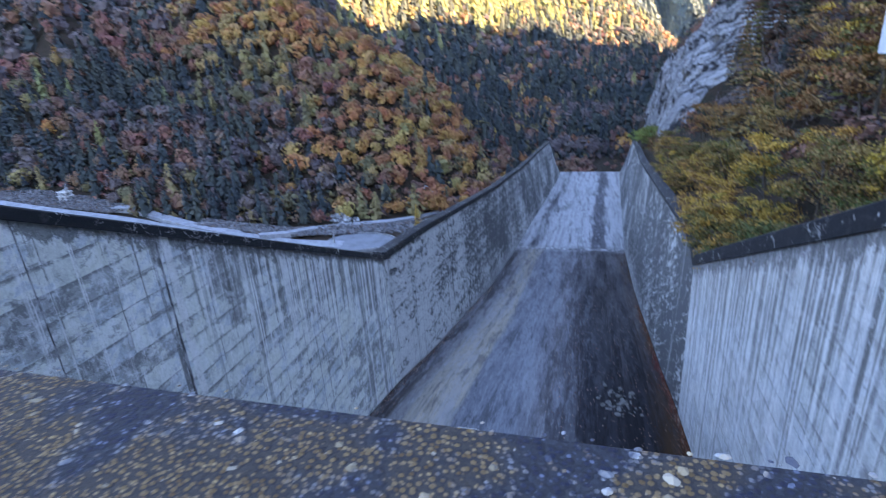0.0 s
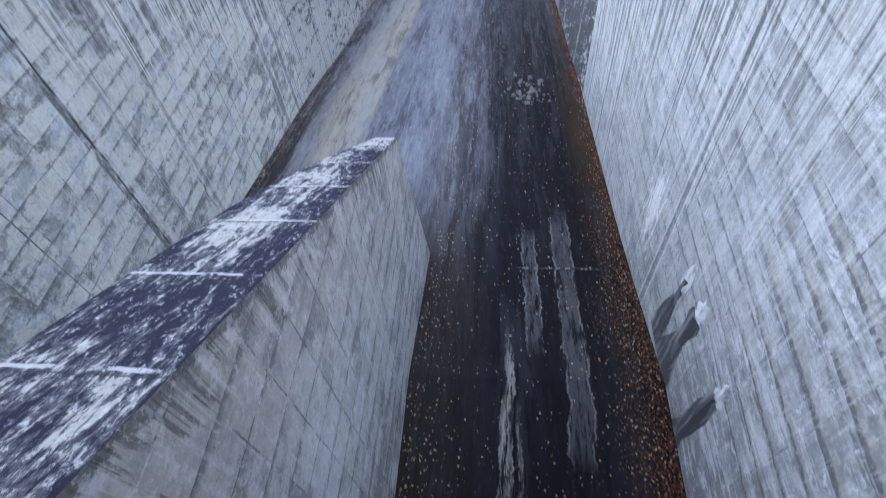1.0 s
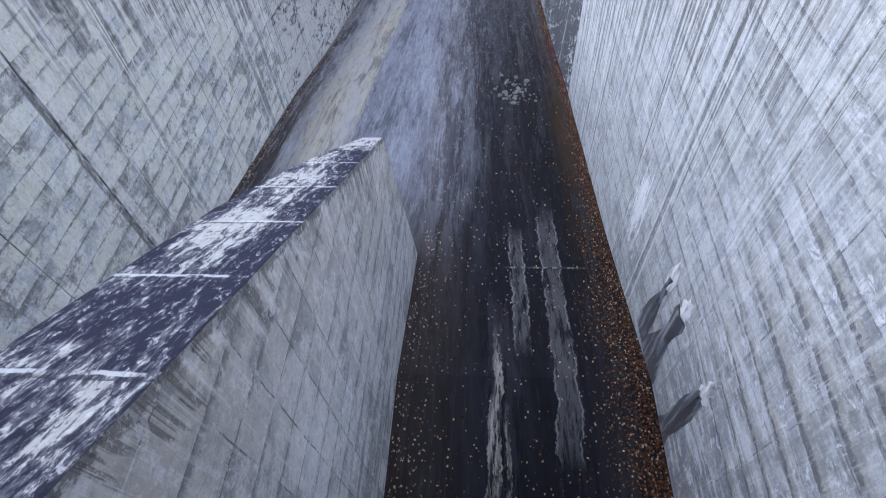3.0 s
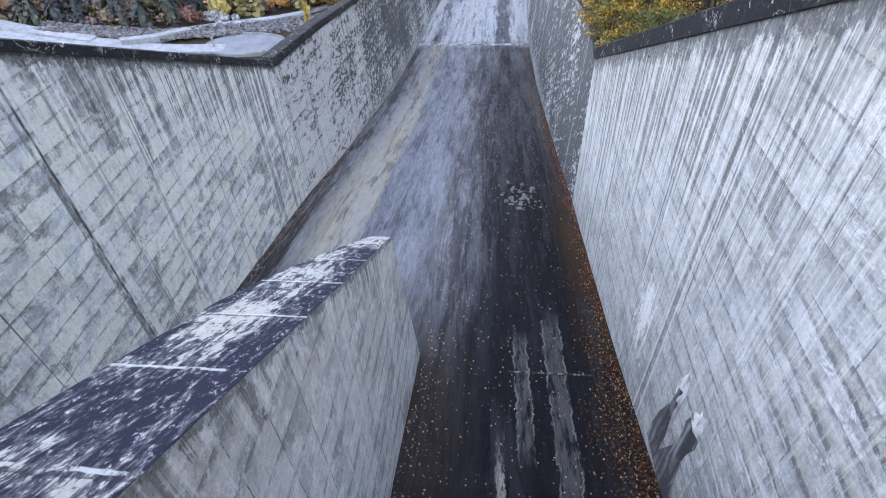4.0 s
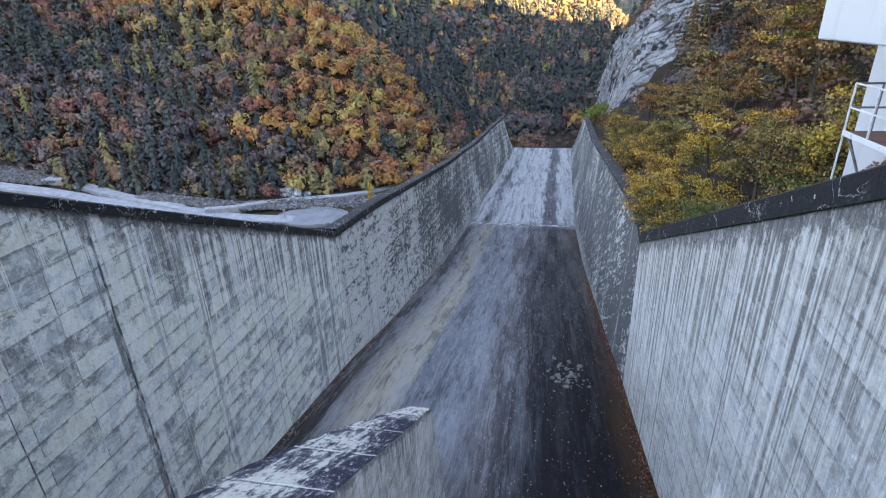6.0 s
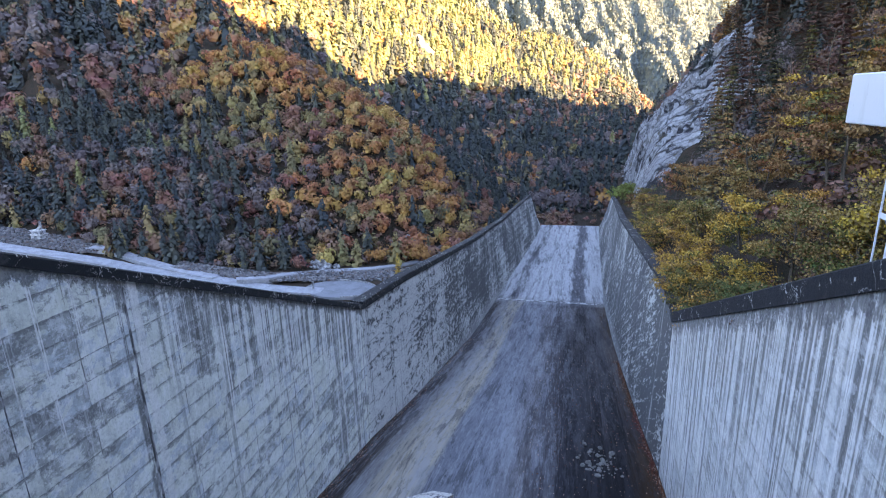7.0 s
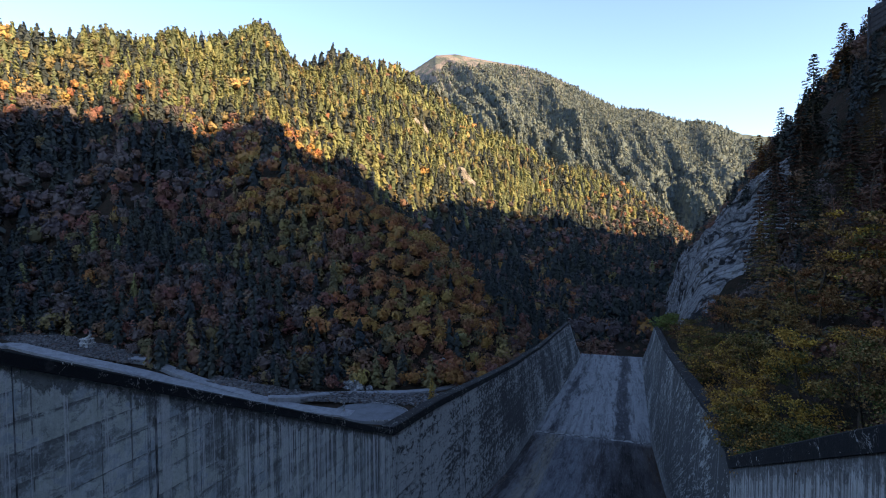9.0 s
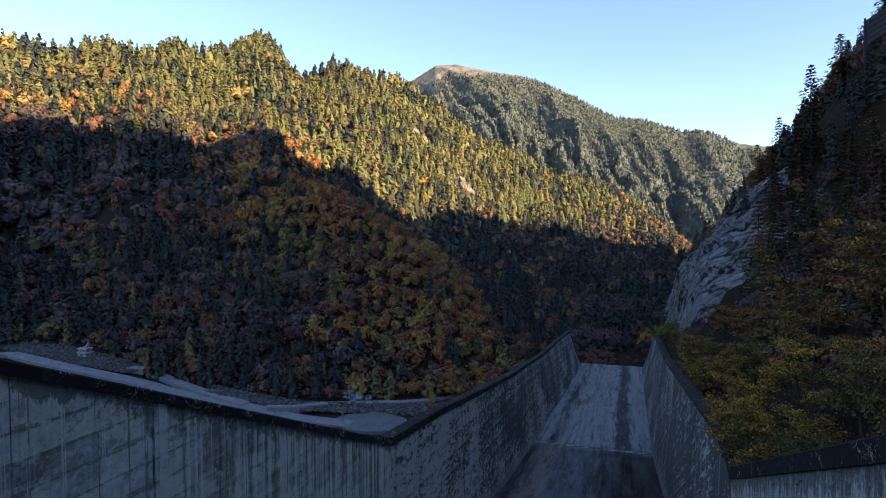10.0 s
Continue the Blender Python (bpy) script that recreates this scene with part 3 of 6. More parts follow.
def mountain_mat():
    """Far slopes: darker woods over grey-green, paled and blued for haze; bare pinkish scree near the top."""
    n = Nodes("hazed_woods", 1.0, 0.05)
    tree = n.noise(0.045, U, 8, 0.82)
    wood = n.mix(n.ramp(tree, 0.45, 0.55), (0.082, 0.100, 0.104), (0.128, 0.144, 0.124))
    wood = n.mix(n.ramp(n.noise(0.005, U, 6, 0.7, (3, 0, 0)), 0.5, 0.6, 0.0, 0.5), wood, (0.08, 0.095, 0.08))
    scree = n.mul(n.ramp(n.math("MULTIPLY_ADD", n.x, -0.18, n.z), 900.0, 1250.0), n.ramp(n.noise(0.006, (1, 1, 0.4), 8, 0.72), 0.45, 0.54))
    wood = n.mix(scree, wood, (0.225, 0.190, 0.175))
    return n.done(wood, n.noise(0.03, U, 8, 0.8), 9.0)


M_GROUND = ground_mat()
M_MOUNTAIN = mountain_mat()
M_ROAD = mat("asphalt", (0.22, 0.225, 0.24), 0.9, [(0.5, U, (0.155, 0.16, 0.17), 0.42, 0.62, 8), (2.5, U, (0.27, 0.275, 0.285), 0.55, 0.66, 7)], 0.005, 20)


# ---- building helpers ----
def mesh_ob(name, verts, faces, mats, parent=None, smooth=False, label="", idx=None):
    me = bpy.data.meshes.new(name)
    me.from_pydata([tuple(v) for v in verts], [], [tuple(f) for f in faces])
    for m in (mats if isinstance(mats, (list, tuple)) else [mats]):
        me.materials.append(m)
    if idx is not None:
        me.polygons.foreach_set("material_index", np.asarray(idx, dtype=np.int32))
    if smooth:
        me.polygons.foreach_set("use_smooth", np.ones(len(me.polygons), dtype=bool))
    me.update()
    ob = new(name, me)
    if parent is not None:
        ob.parent = parent
    if label:
        tagged(ob, label)
    return ob


def part(name, bm, material, parent=None, label=""):
    me = bpy.data.meshes.new(name)
    bm.normal_update()
    bm.to_mesh(me)
    bm.free()
    me.materials.append(material)
    ob = new(name, me)
    if parent is not None:
        ob.parent = parent
    return tagged(ob, label)


def empty(name, at, label="", category="", group="", kind=""):
    ob = new(name)
    ob.location = at
    return tagged(ob, label, category, group, kind)


def box(bm, lo, hi, bevel=0.0):
    r = bmesh.ops.create_cube(bm, size=1)
    vs = r["verts"]
    for v in vs:
        v.co = Vector([(lo[i] + hi[i]) / 2 + v.co[i] * (hi[i] - lo[i]) for i in range(3)])
    if bevel:
        es = list({e for v in vs for e in v.link_edges})
        bmesh.ops.bevel(bm, geom=es, offset=bevel, segments=1, affect="EDGES")


def bar(bm, a, b, r=0.03, sides=6, taper=1.0):
    """A round bar from a to b."""
    a, b = Vector(a), Vector(b)
    d = b - a
    q = d.to_track_quat("Z", "Y").to_matrix().to_4x4()
    bmesh.ops.create_cone(bm, cap_ends=True, segments=sides, radius1=r, radius2=r * taper, depth=d.length,
                          matrix=Matrix.Translation((a + b) / 2) @ q)


# ---- the spillway: floor, walls, pier, parapet ----
XL, XR = -13.4, 5.76                       # feet of the two side walls, upstream of the step
KINK, STEP, LIP = 30.6, 93.0, 188.0
PROFILE = [(-12, -17.4), (7.6, -17.4), (13, -19.0), (16, -19.8), (25, -21.8), (31, -23.1), (40, -25.6), (68, -32.2), (STEP, -36.2),
           (120, -38.7), (150, -41.6), (175, -43.6), (LIP, -44.0)]


def floor_z(y):
    return float(np.interp(y, [p[0] for p in PROFILE], [p[1] for p in PROFILE]))


def bend(y):
    """The chute turns a little to the right below the step."""
    return 2.55 * max(0.0, y - STEP) / 95.0


def lean(y, side=-1):
    """How far the wall's top leans out from its foot."""
    out = 3.2 * max(0.0, y - KINK) / (LIP - KINK)
    return out if side < 0 else out + 0.55 * min(1.0, max(0.0, y - KINK) / 8.0)


SAG = ((KINK, 40, 50, 60, 80, 110, 140, 172, 200), (-0.3, -0.4, -0.85, -1.3, -2.05, -2.2, -1.2, -0.3, -0.3))


def top_z(y, side=-1):
    """The wall's upper edge: steep beside the pier, then falling with the chute, rounded off at the lip."""
    if y < KINK:
        return -13.2 + 0.455 * (KINK - y) if side < 0 else -12.72 + 0.463 * (KINK - y)
    off = float(np.interp(y, *SAG)) if side < 0 else float(np.interp(y, (KINK, 33, 140, 172), (0.18, 0.5, 0.5, 0.0)))
    z = -12.9 - 0.1275 * (y - KINK)
    if y > 172:
        u = min(1.0, (y - 172) / (LIP - 172))
        z = -30.9 - (1 - math.sqrt(1 - u * u)) * 12.6
    return z + off


def wall_strip(name, y0, y1, side, material, n, thick=1.2):
    """A stretch of side wall, a solid with thickness."""
    vs, fs = [], []
    ys = np.linspace(y0, y1, n + 1)
    for y in ys:
        xb = (XL if side < 0 else XR) + bend(y)
        xt = xb + side * lean(y, side)
        zb, zt = floor_z(y) - 0.5, top_z(y, side)
        vs += [(xb, y, zb), (xt, y, zt), (xt + side * thick, y, zt), (xb + side * (thick + 1.5), y, zb - 3)]
    for i in range(n):
        a, b = 4 * i, 4 * i + 4
        for k in range(4):
            fs.append((a + k, a + (k + 1) % 4, b + (k + 1) % 4, b + k) if side > 0 else (a + k, b + k, b + (k + 1) % 4, a + (k + 1) % 4))
    fs += [(0, 1, 2, 3), (4 * n + 3, 4 * n + 2, 4 * n + 1, 4 * n)]
    return mesh_ob(name, vs, fs, material)


def coping_strip(name, y0, y1, side, n, parent, w=0.62, h=0.38, over=0.09):
    vs, fs = [], []
    for y in np.linspace(y0, y1, n + 1):
        x = (XL if side < 0 else XR) + bend(y) + side * lean(y, side)
        z = top_z(y, side)
        i, o = x - side * over, x + side * w
        vs += [(i, y, z), (i, y, z + h - 0.05), (i + side * 0.06, y, z + h), (o, y, z + h), (o, y, z)]
    for i in range(n):
        a, b = 5 * i, 5 * i + 5
        for k in range(5):
            fs.append((a + k, a + (k + 1) % 5, b + (k + 1) % 5, b + k))
    fs += [(0, 1, 2, 3, 4), tuple(5 * n + k for k in (4, 3, 2, 1, 0))]
    return mesh_ob(name, vs, fs, M_COPING, parent)


wall_left = tagged(wall_strip("wall_left", -0.02, KINK, -1, M_WALL, 12), "tall streaked grey concrete side wall of the spillway", "wall", kind="structure")
wall_left_far = tagged(wall_strip("wall_left_lower", KINK, LIP, -1, M_FARWALL, 60), "lichen-blackened concrete chute wall with rounded end", "wall", kind="structure")
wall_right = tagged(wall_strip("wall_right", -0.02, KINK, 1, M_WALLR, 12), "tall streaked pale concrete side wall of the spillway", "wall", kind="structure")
wall_right_far = tagged(wall_strip("wall_right_lower", KINK, LIP, 1, M_FARWALLR, 60), "lichen-blackened concrete chute wall with rounded end", "wall", kind="structure")
coping_strip("coping", -0.02, KINK, -1, 12, wall_left)
coping_strip("coping", KINK, LIP - 0.5, -1, 60, wall_left_far, 0.8, 0.55)
coping_strip("coping", -0.02, KINK, 1, 12, wall_right, 0.62, 0.66)
coping_strip("coping", KINK, LIP - 0.5, 1, 60, wall_right_far, 1.05, 0.3)

# chute floor
vs, fs = [], []
NX = 24
ys = sorted(set(np.round(np.concatenate([np.linspace(-12, STEP, 120), np.linspace(STEP, LIP, 70), [7.6, STEP]]), 3)))
for y in ys:
    for i in range(NX + 1):
        u = i / NX
        vs.append((XL - 0.3 + (XR - XL + 0.6) * u + bend(y), y, floor_z(y)))
for j in range(len(ys) - 1):
    for i in range(NX):
        a = j * (NX + 1) + i
        fs.append((a, a + 1, a + NX + 2, a + NX + 1))
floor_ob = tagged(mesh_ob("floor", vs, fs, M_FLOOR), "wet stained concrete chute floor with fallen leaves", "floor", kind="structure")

# pier between the two bays
PX0, PX1 = -4.74, -2.90
vs, fs = [], []


def pier_top(y):
    return -3.3 - 0.595 * y


for y in (-0.5, 1.0, 3.0, 6.0, 8.5, 10.5, 11.4, 11.8):
    t = max(0.0, (y - 6.0) / 5.8)
    xl = PX0 + 1.25 * t ** 1.6
    yb = y + 2.6 * t
    vs += [(PX1, yb, floor_z(yb) - 0.5), (PX1, y, pier_top(y)), (xl, y, pier_top(y)), (xl, yb, floor_z(yb) - 0.5)]
n = 7
idx = []
for i in range(n):
    a, b = 4 * i, 4 * i + 4
    for k in range(4):
        fs.append((a + k, b + k, b + (k + 1) % 4, a + (k + 1) % 4))
        idx.append(1 if k == 1 else 0)
fs += [(0, 1, 2, 3), (4 * n + 3, 4 * n + 2, 4 * n + 1, 4 * n)]
idx += [0, 0]
pier = tagged(mesh_ob("pier", vs, fs, [M_PIER, M_PIERTOP], idx=idx), "grey concrete dividing pier with sloping lichen-stained top", "pier", kind="structure")

# smooth face of the gate slot at the head of the right wall
M_SLOT = mat("slot_concrete", (0.36, 0.365, 0.38), 0.9, [(0.8, (1, 1, 0.5), (0.26, 0.265, 0.28), 0.46, 0.56, 8), (5, (1, 0.4, 1), (0.10, 0.10, 0.11), 0.62, 0.68, 7), (2.2, (1, 0.3, 1), (0.08, 0.08, 0.09), 0.62, 0.65, 9)], 0.01, 15)
vs, fs = [], []
for i in range(13):
    z = -17.9 + 17.4 * i / 12
    yb = 2.22 - 0.094 * (z + 17.14)
    vs += [(XR + 0.3, yb, z), (XR - 0.06, yb - 0.02, z), (XR - 0.06, -0.02, z), (XR + 0.3, -0.02, z)]
for i in range(12):
    a, b = 4 * i, 4 * i + 4
    for k in range(4):
        fs.append((a + k, a + (k + 1) % 4, b + (k + 1) % 4, b + k))
fs += [(3, 2, 1, 0), (48, 49, 50, 51)]
tagged(mesh_ob("slot_face", vs, fs, M_SLOT), "smooth grey concrete gate slot face at the wall's head", "slot", kind="structure")

# parapet and deck of the dam crest
EDGE = -0.03
bm = bmesh.new()
box(bm, (-30, EDGE - 0.5, -1.25), (25, EDGE, -0.225), 0.012)
parapet = tagged(part("parapet", bm, M_PARAPET), "weathered exposed-aggregate concrete parapet of the dam crest", "parapet", kind="structure")
bm = bmesh.new()
box(bm, (-60, -7.5, -3.0), (60, EDGE - 0.5, -1.25))
deck = tagged(part("deck", bm, M_DECK), "grey concrete roadway on the dam crest", "deck", kind="structure")
bm = bmesh.new()
box(bm, (-30, EDGE - 0.02, -1.42), (25, 0.067, -1.25), 0.008)
tagged(part("crest_ledge", bm, mat("limewashed_concrete", (0.80, 0.80, 0.78), 0.85, [(3, U, (0.62, 0.62, 0.60), 0.5, 0.65, 6)], 0.003, 40)), "narrow white-painted ledge below the parapet", "ledge", kind="structure")
bm = bmesh.new()
box(bm, (-60, -10.0, -60.0), (60, -7.5, -1.25))
dam = tagged(part("dam_body", bm, M_DECK), "grey concrete dam body behind the crest road", "dam", kind="structure")


# ---- the land: one sheet ----
def polar(az, el, r):
    a = radians(az)
    return (r * math.sin(a), r * math.cos(a), r * math.tan(radians(el)))


# the valley's far side: azimuth, its foot (distance, height), its crest (elevation, distance)
SIDE = [(-120, 215, -34, 11.7, 560), (-95, 215, -34, 12.7, 580), (-75, 215, -34, 14.2, 600), (-57, 237, -38, 15.1, 650), (-52, 228, -38, 16.1, 690), (-49, 205, -39, 16.9, 720),
        (-42, 178, -46, 17.5, 780), (-36, 172, -49, 19.5, 860), (-32, 230, -45, 16.1, 900), (-28, 330, -52, 17.6, 940), (-21.6, 410, -60, 15.7, 1000), (-17, 445, -60, 12.15, 1040),
        (-12, 480, -60, 9.65, 1100), (-6, 515, -60, 6.25, 1200), (0, 540, -60, 4.25, 1300), (4, 560, -60, 1.75, 1380), (8, 590, -60, -1.65, 1450), (14, 620, -60, -4.65, 1500),
        (25, 700, -60, -5.65, 1500)]
FAR = [(-60, 9, 4300), (-32, 13, 4300), (-24, 15.2, 4150), (-21, 16.2, 4050), (-18.6, 17.6, 4000), (-16.5, 17.7, 4000), (-13, 17.0, 4000), (-9.6, 16.4, 4000), (-6, 15.0, 4000), (-2, 12.8, 4000),
       (0.1, 11.7, 4000), (3, 11.2, 4050), (6, 10.0, 4080), (8.4, 9.7, 4100), (11.2, 8.4, 4200), (18, 7, 4300), (35, 9, 4300), (60, 5, 4300)]
RIDGES = [
    ([polar(*p) for p in ((-36, 6.6, 320), (-31, 4.6, 285), (-26, 2.6, 262), (-22, -0.6, 248), (-18.5, -4.6, 243), (-15, -9.8, 245), (-11.2, -14.0, 256))], 0.7, 4.0),
    ([(350, -700, 330), (350, -250, 395), (350, -52, 398), (350, -20, 408), (350, 5, 365), (350, 35, 350), (350, 108, 361), (350, 122, 330), (350, 213, 336), (350, 225, 292), (350, 249, 261),
      (350, 294, 258), (350, 391, 267), (350, 478, 235), (350, 531, 203), (350, 646, 166), (350, 714, 121), (345, 820, 85), (330, 1200, 20)], 1.32, 5.0),
]


def ridge_height(P, line, slope):
    best = np.full(len(P), -1e9)
    for a, b in zip(line[:-1], line[1:]):
        a, b = np.array(a), np.array(b)
        d = b[:2] - a[:2]
        t = np.clip(((P - a[:2]) @ d) / (d @ d), 0, 1)
        q = a[None, :2] + t[:, None] * d
        h = a[2] + t * (b[2] - a[2]) - slope * np.hypot(*(P - q).T)
        best = np.maximum(best, h)
    return best


def hash2(ix, iy, seed):
    v = np.sin(ix * 127.1 + iy * 311.7 + seed * 74.7) * 43758.5453
    return v - np.floor(v)


def value_noise(P, scale, seed=0):
    p = P / scale
    i = np.floor(p)
    f = p - i
    f = f * f * (3 - 2 * f)
    a, b = hash2(i[:, 0], i[:, 1], seed), hash2(i[:, 0] + 1, i[:, 1], seed)
    c, d = hash2(i[:, 0], i[:, 1] + 1, seed), hash2(i[:, 0] + 1, i[:, 1] + 1, seed)
    return (a * (1 - f[:, 0]) + b * f[:, 0]) * (1 - f[:, 1]) + (c * (1 - f[:, 0]) + d * f[:, 0]) * f[:, 1]


def fbm(P, scale, seed=0, octaves=4):
    out, amp = 0, 0.5
    for k in range(octaves):
        out = out + amp * (value_noise(P, scale / 2 ** k, seed + k) - 0.5) * 2
        amp *= 0.5
    return out


def ridged(P, scale, seed=0, octaves=4):
    out, amp = 0, 0.5
    for k in range(octaves):
        out = out + amp * (1 - 2 * np.abs(value_noise(P, scale / 2 ** k, seed + k) - 0.5) * 2)
        amp *= 0.5
    return out


def land(P):
    """The height of the land at the points P (n x 2)."""
    x, y = P[:, 0], P[:, 1]
    r = np.hypot(x, y)
    h = np.full(len(P), -62.0)
    az = np.degrees(np.arctan2(x, y))
    T = np.array(SIDE).T
    rf, zf, el, rc = (np.interp(az, T[0], T[k]) for k in (1, 2, 3, 4))
    zc = rc * np.tan(np.radians(el))
    u = (r - rf) / (rc - rf)
    side = np.where(u < 1, zf + (zc - zf) * np.clip(u, -0.3, 1), zc - 0.5 * (r - rc))
    gully = ridged(np.column_stack([az * 9.0, r * 0.22]), 60, 3)
    side = side + (gully - 0.45) * 26 * np.clip(u * 3, 0, 1) * np.clip((1.25 - u) * 3, 0.25, 1)
    h = np.where((az > -120) & (az < 25), np.maximum(h, side), h)
    T = np.array(FAR).T
    rc = np.interp(az, T[0], T[2])
    zc = rc * np.tan(np.radians(np.interp(az, T[0], T[1])))
    down = np.clip(rc - r, 0, None)
    warp = fbm(np.column_stack([az * 40, down * 0.5]), 260, 51, 3)
    q = np.column_stack([az - down * 0.0052 + warp * 1.1, down * 0.0016 + warp])
    spur = ridged(q, 5.5, 40, 2) * 0.95 + ridged(q * [1, 1.6], 2.3, 47, 4) * 0.6 + ridged(q * [1, 1.3], 0.8, 59, 2) * 0.12
    far = zc - 0.46 * np.abs(rc - r) + (spur - 0.86) * np.clip(down * 0.40, 0, 260)
    h = np.where((np.abs(az) < 60) & (r > 1700), np.maximum(h, far), h)
    for k, (line, slope, rough) in enumerate(RIDGES):
        hk = ridge_height(P, line, slope)
        scale = (60, 160)[k]
        hk = hk + rough * (ridged(P, scale, 11 * k) - 0.45)
        h = np.maximum(h, hk)
    # the bench with the road below the left wall
    bench = np.interp(x, [-300, -180, -158, -139, -121, -98, -83, -57, -14], [-31, -36.9, -39.6, -42.3, -45.7, -47.8, -49.9, -50.7, -54])
    h = np.where((x < -14) & (y > -60) & (r < rf + 25) & (az < -10), np.maximum(h, bench), h)
    # the right bank: it rises from the wall's top, with a rock face beyond the chute's middle
    d = x - (XR + 0.9 + np.clip(y - STEP, 0, 100) * 0.027 + np.clip(y - KINK, 0, 160) * 0.02)
    d = d - np.clip(y - 195, 0, 120) * 0.11
    wt_ = np.where(y < KINK, -12.9 + 0.455 * (KINK - np.maximum(y, 4)), -12.9 - 0.1275 * (np.clip(y, KINK, 200) - KINK)) - 0.3
    cliff = np.clip((y - 116) / 28, 0, 1) * np.clip((330 - y) / 60, 0, 1)
    rise = np.where(d < 4, 0.25 * d, 1.0 + 0.85 * (d - 4))
    rise_c = np.interp(d, [0, 3.5, 8.5, 13, 18, 26, 40, 140], [0, 0.8, 18, 24, 29, 41, 61, 201])
    bank = wt_ + rise * (1 - cliff) + rise_c * cliff + fbm(P, 18, 5) * np.clip(d / 10, 0, 1) * (2.0 + 1.5 * cliff)
    bank = np.where((y > 2) & (y < 15.6) & (d < 3), np.minimum(wt_ + 0.35 + 1.1 * d, -3.25), bank)
    crest = np.array(RIDGES[1][0]).T
    lid = np.interp(y - 0.405 * (350 - x), crest[1], crest[2]) - 0.436 * (350 - x) - 12
    bank = np.where(x > 25, np.minimum(bank, np.maximum(lid, 5)), bank)
    h = np.where((d > 0) & (y > -60) & (y < 330), np.maximum(h, np.minimum(bank, 400)), h)
    # room for the spillway and the dam
    inside = (d < -0.3) & (x > -15.0) & (y > -14) & (y < 200)
    h = np.where(inside, np.minimum(h, np.interp(y, [p[0] for p in PROFILE], [p[1] for p in PROFILE]) - 4), h)
    h = np.where((y < 2) & (y > -14) & (x > -62) & (x < 62), np.minimum(h, -40), h)
    h = np.where((y <= -10) & (np.abs(x) < 260), np.minimum(h, -8 + 0.02 * np.abs(x)), h)
    return h


NA, NR = 660, 185
rr = 6.0 * (4700 / 6.0) ** (np.arange(NR) / (NR - 1))
aa = np.arange(NA) / NA * 2 * math.pi
PP = np.stack([np.outer(rr, np.sin(aa)).ravel(), np.outer(rr, np.cos(aa)).ravel()], 1)
HH = land(PP)
vs = np.column_stack([PP, HH - np.where(np.hypot(*PP.T) > 1750, 90.0, 0.0)])
I = np.arange((NR - 1) * NA)
J = I // NA * NA + (I % NA + 1) % NA
quads = np.column_stack([I, I + NA, J + NA, J])
ground = tagged(mesh_ob("ground", np.vstack([vs, [(0, 0, -60)]]), [tuple(q) for q in quads] + [(NR * NA, j, (j + 1) % NA) for j in range(NA)], M_GROUND, smooth=True),
                "forested valley sides of brown leaf litter and rock", "ground", kind="structure")

# the distant mountain, its spurs running down to the valley
ma, mr = np.meshgrid(np.radians(np.linspace(-36, 24, 460)), np.linspace(1760, 4350, 200))
MP = np.column_stack([(mr * np.sin(ma)).ravel(), (mr * np.cos(ma)).ravel()])
I = (np.arange(199)[:, None] * 460 + np.arange(459)).ravel()
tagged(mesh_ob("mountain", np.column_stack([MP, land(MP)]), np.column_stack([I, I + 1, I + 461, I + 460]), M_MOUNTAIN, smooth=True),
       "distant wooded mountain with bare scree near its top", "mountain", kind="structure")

# rock face on the right bank: fissured, its ribs running down the slope
nu, nv = 130, 250
dd, yy = np.meshgrid(np.linspace(1.6, 30, nu), np.linspace(112, 300, nv))
dd, yy = dd.ravel(), yy.ravel()
xx = dd + XR + 0.9 + np.clip(yy - STEP, 0, 100) * 0.027 + np.clip(yy - KINK, 0, 160) * 0.02 + np.clip(yy - 195, 0, 120) * 0.11
Pq = np.column_stack([xx, yy])
F1 = np.column_stack([yy + dd * 0.75, dd * 0.22])
rock_h = ridged(F1, 13, 71, 4) * 4.4 + ridged(F1, 4.2, 81, 4) * 2.6 + fbm(np.column_stack([yy + dd, dd * 0.8]), 2.6, 91, 3) * 1.1 - 2.6
edge = np.clip((dd - 1.6) / 3, 0, 1) * np.clip((30 - dd) / 6, 0, 1) * np.clip((yy - 112) / 16, 0, 1)
rock_h = np.maximum(rock_h, 0.3)
zz = land(Pq) + 0.15 - 1.2 * (1 - edge) + rock_h * edge
xx = xx - rock_h * edge * 0.7
I = (np.arange(nv - 1)[:, None] * nu + np.arange(nu - 1)).ravel()


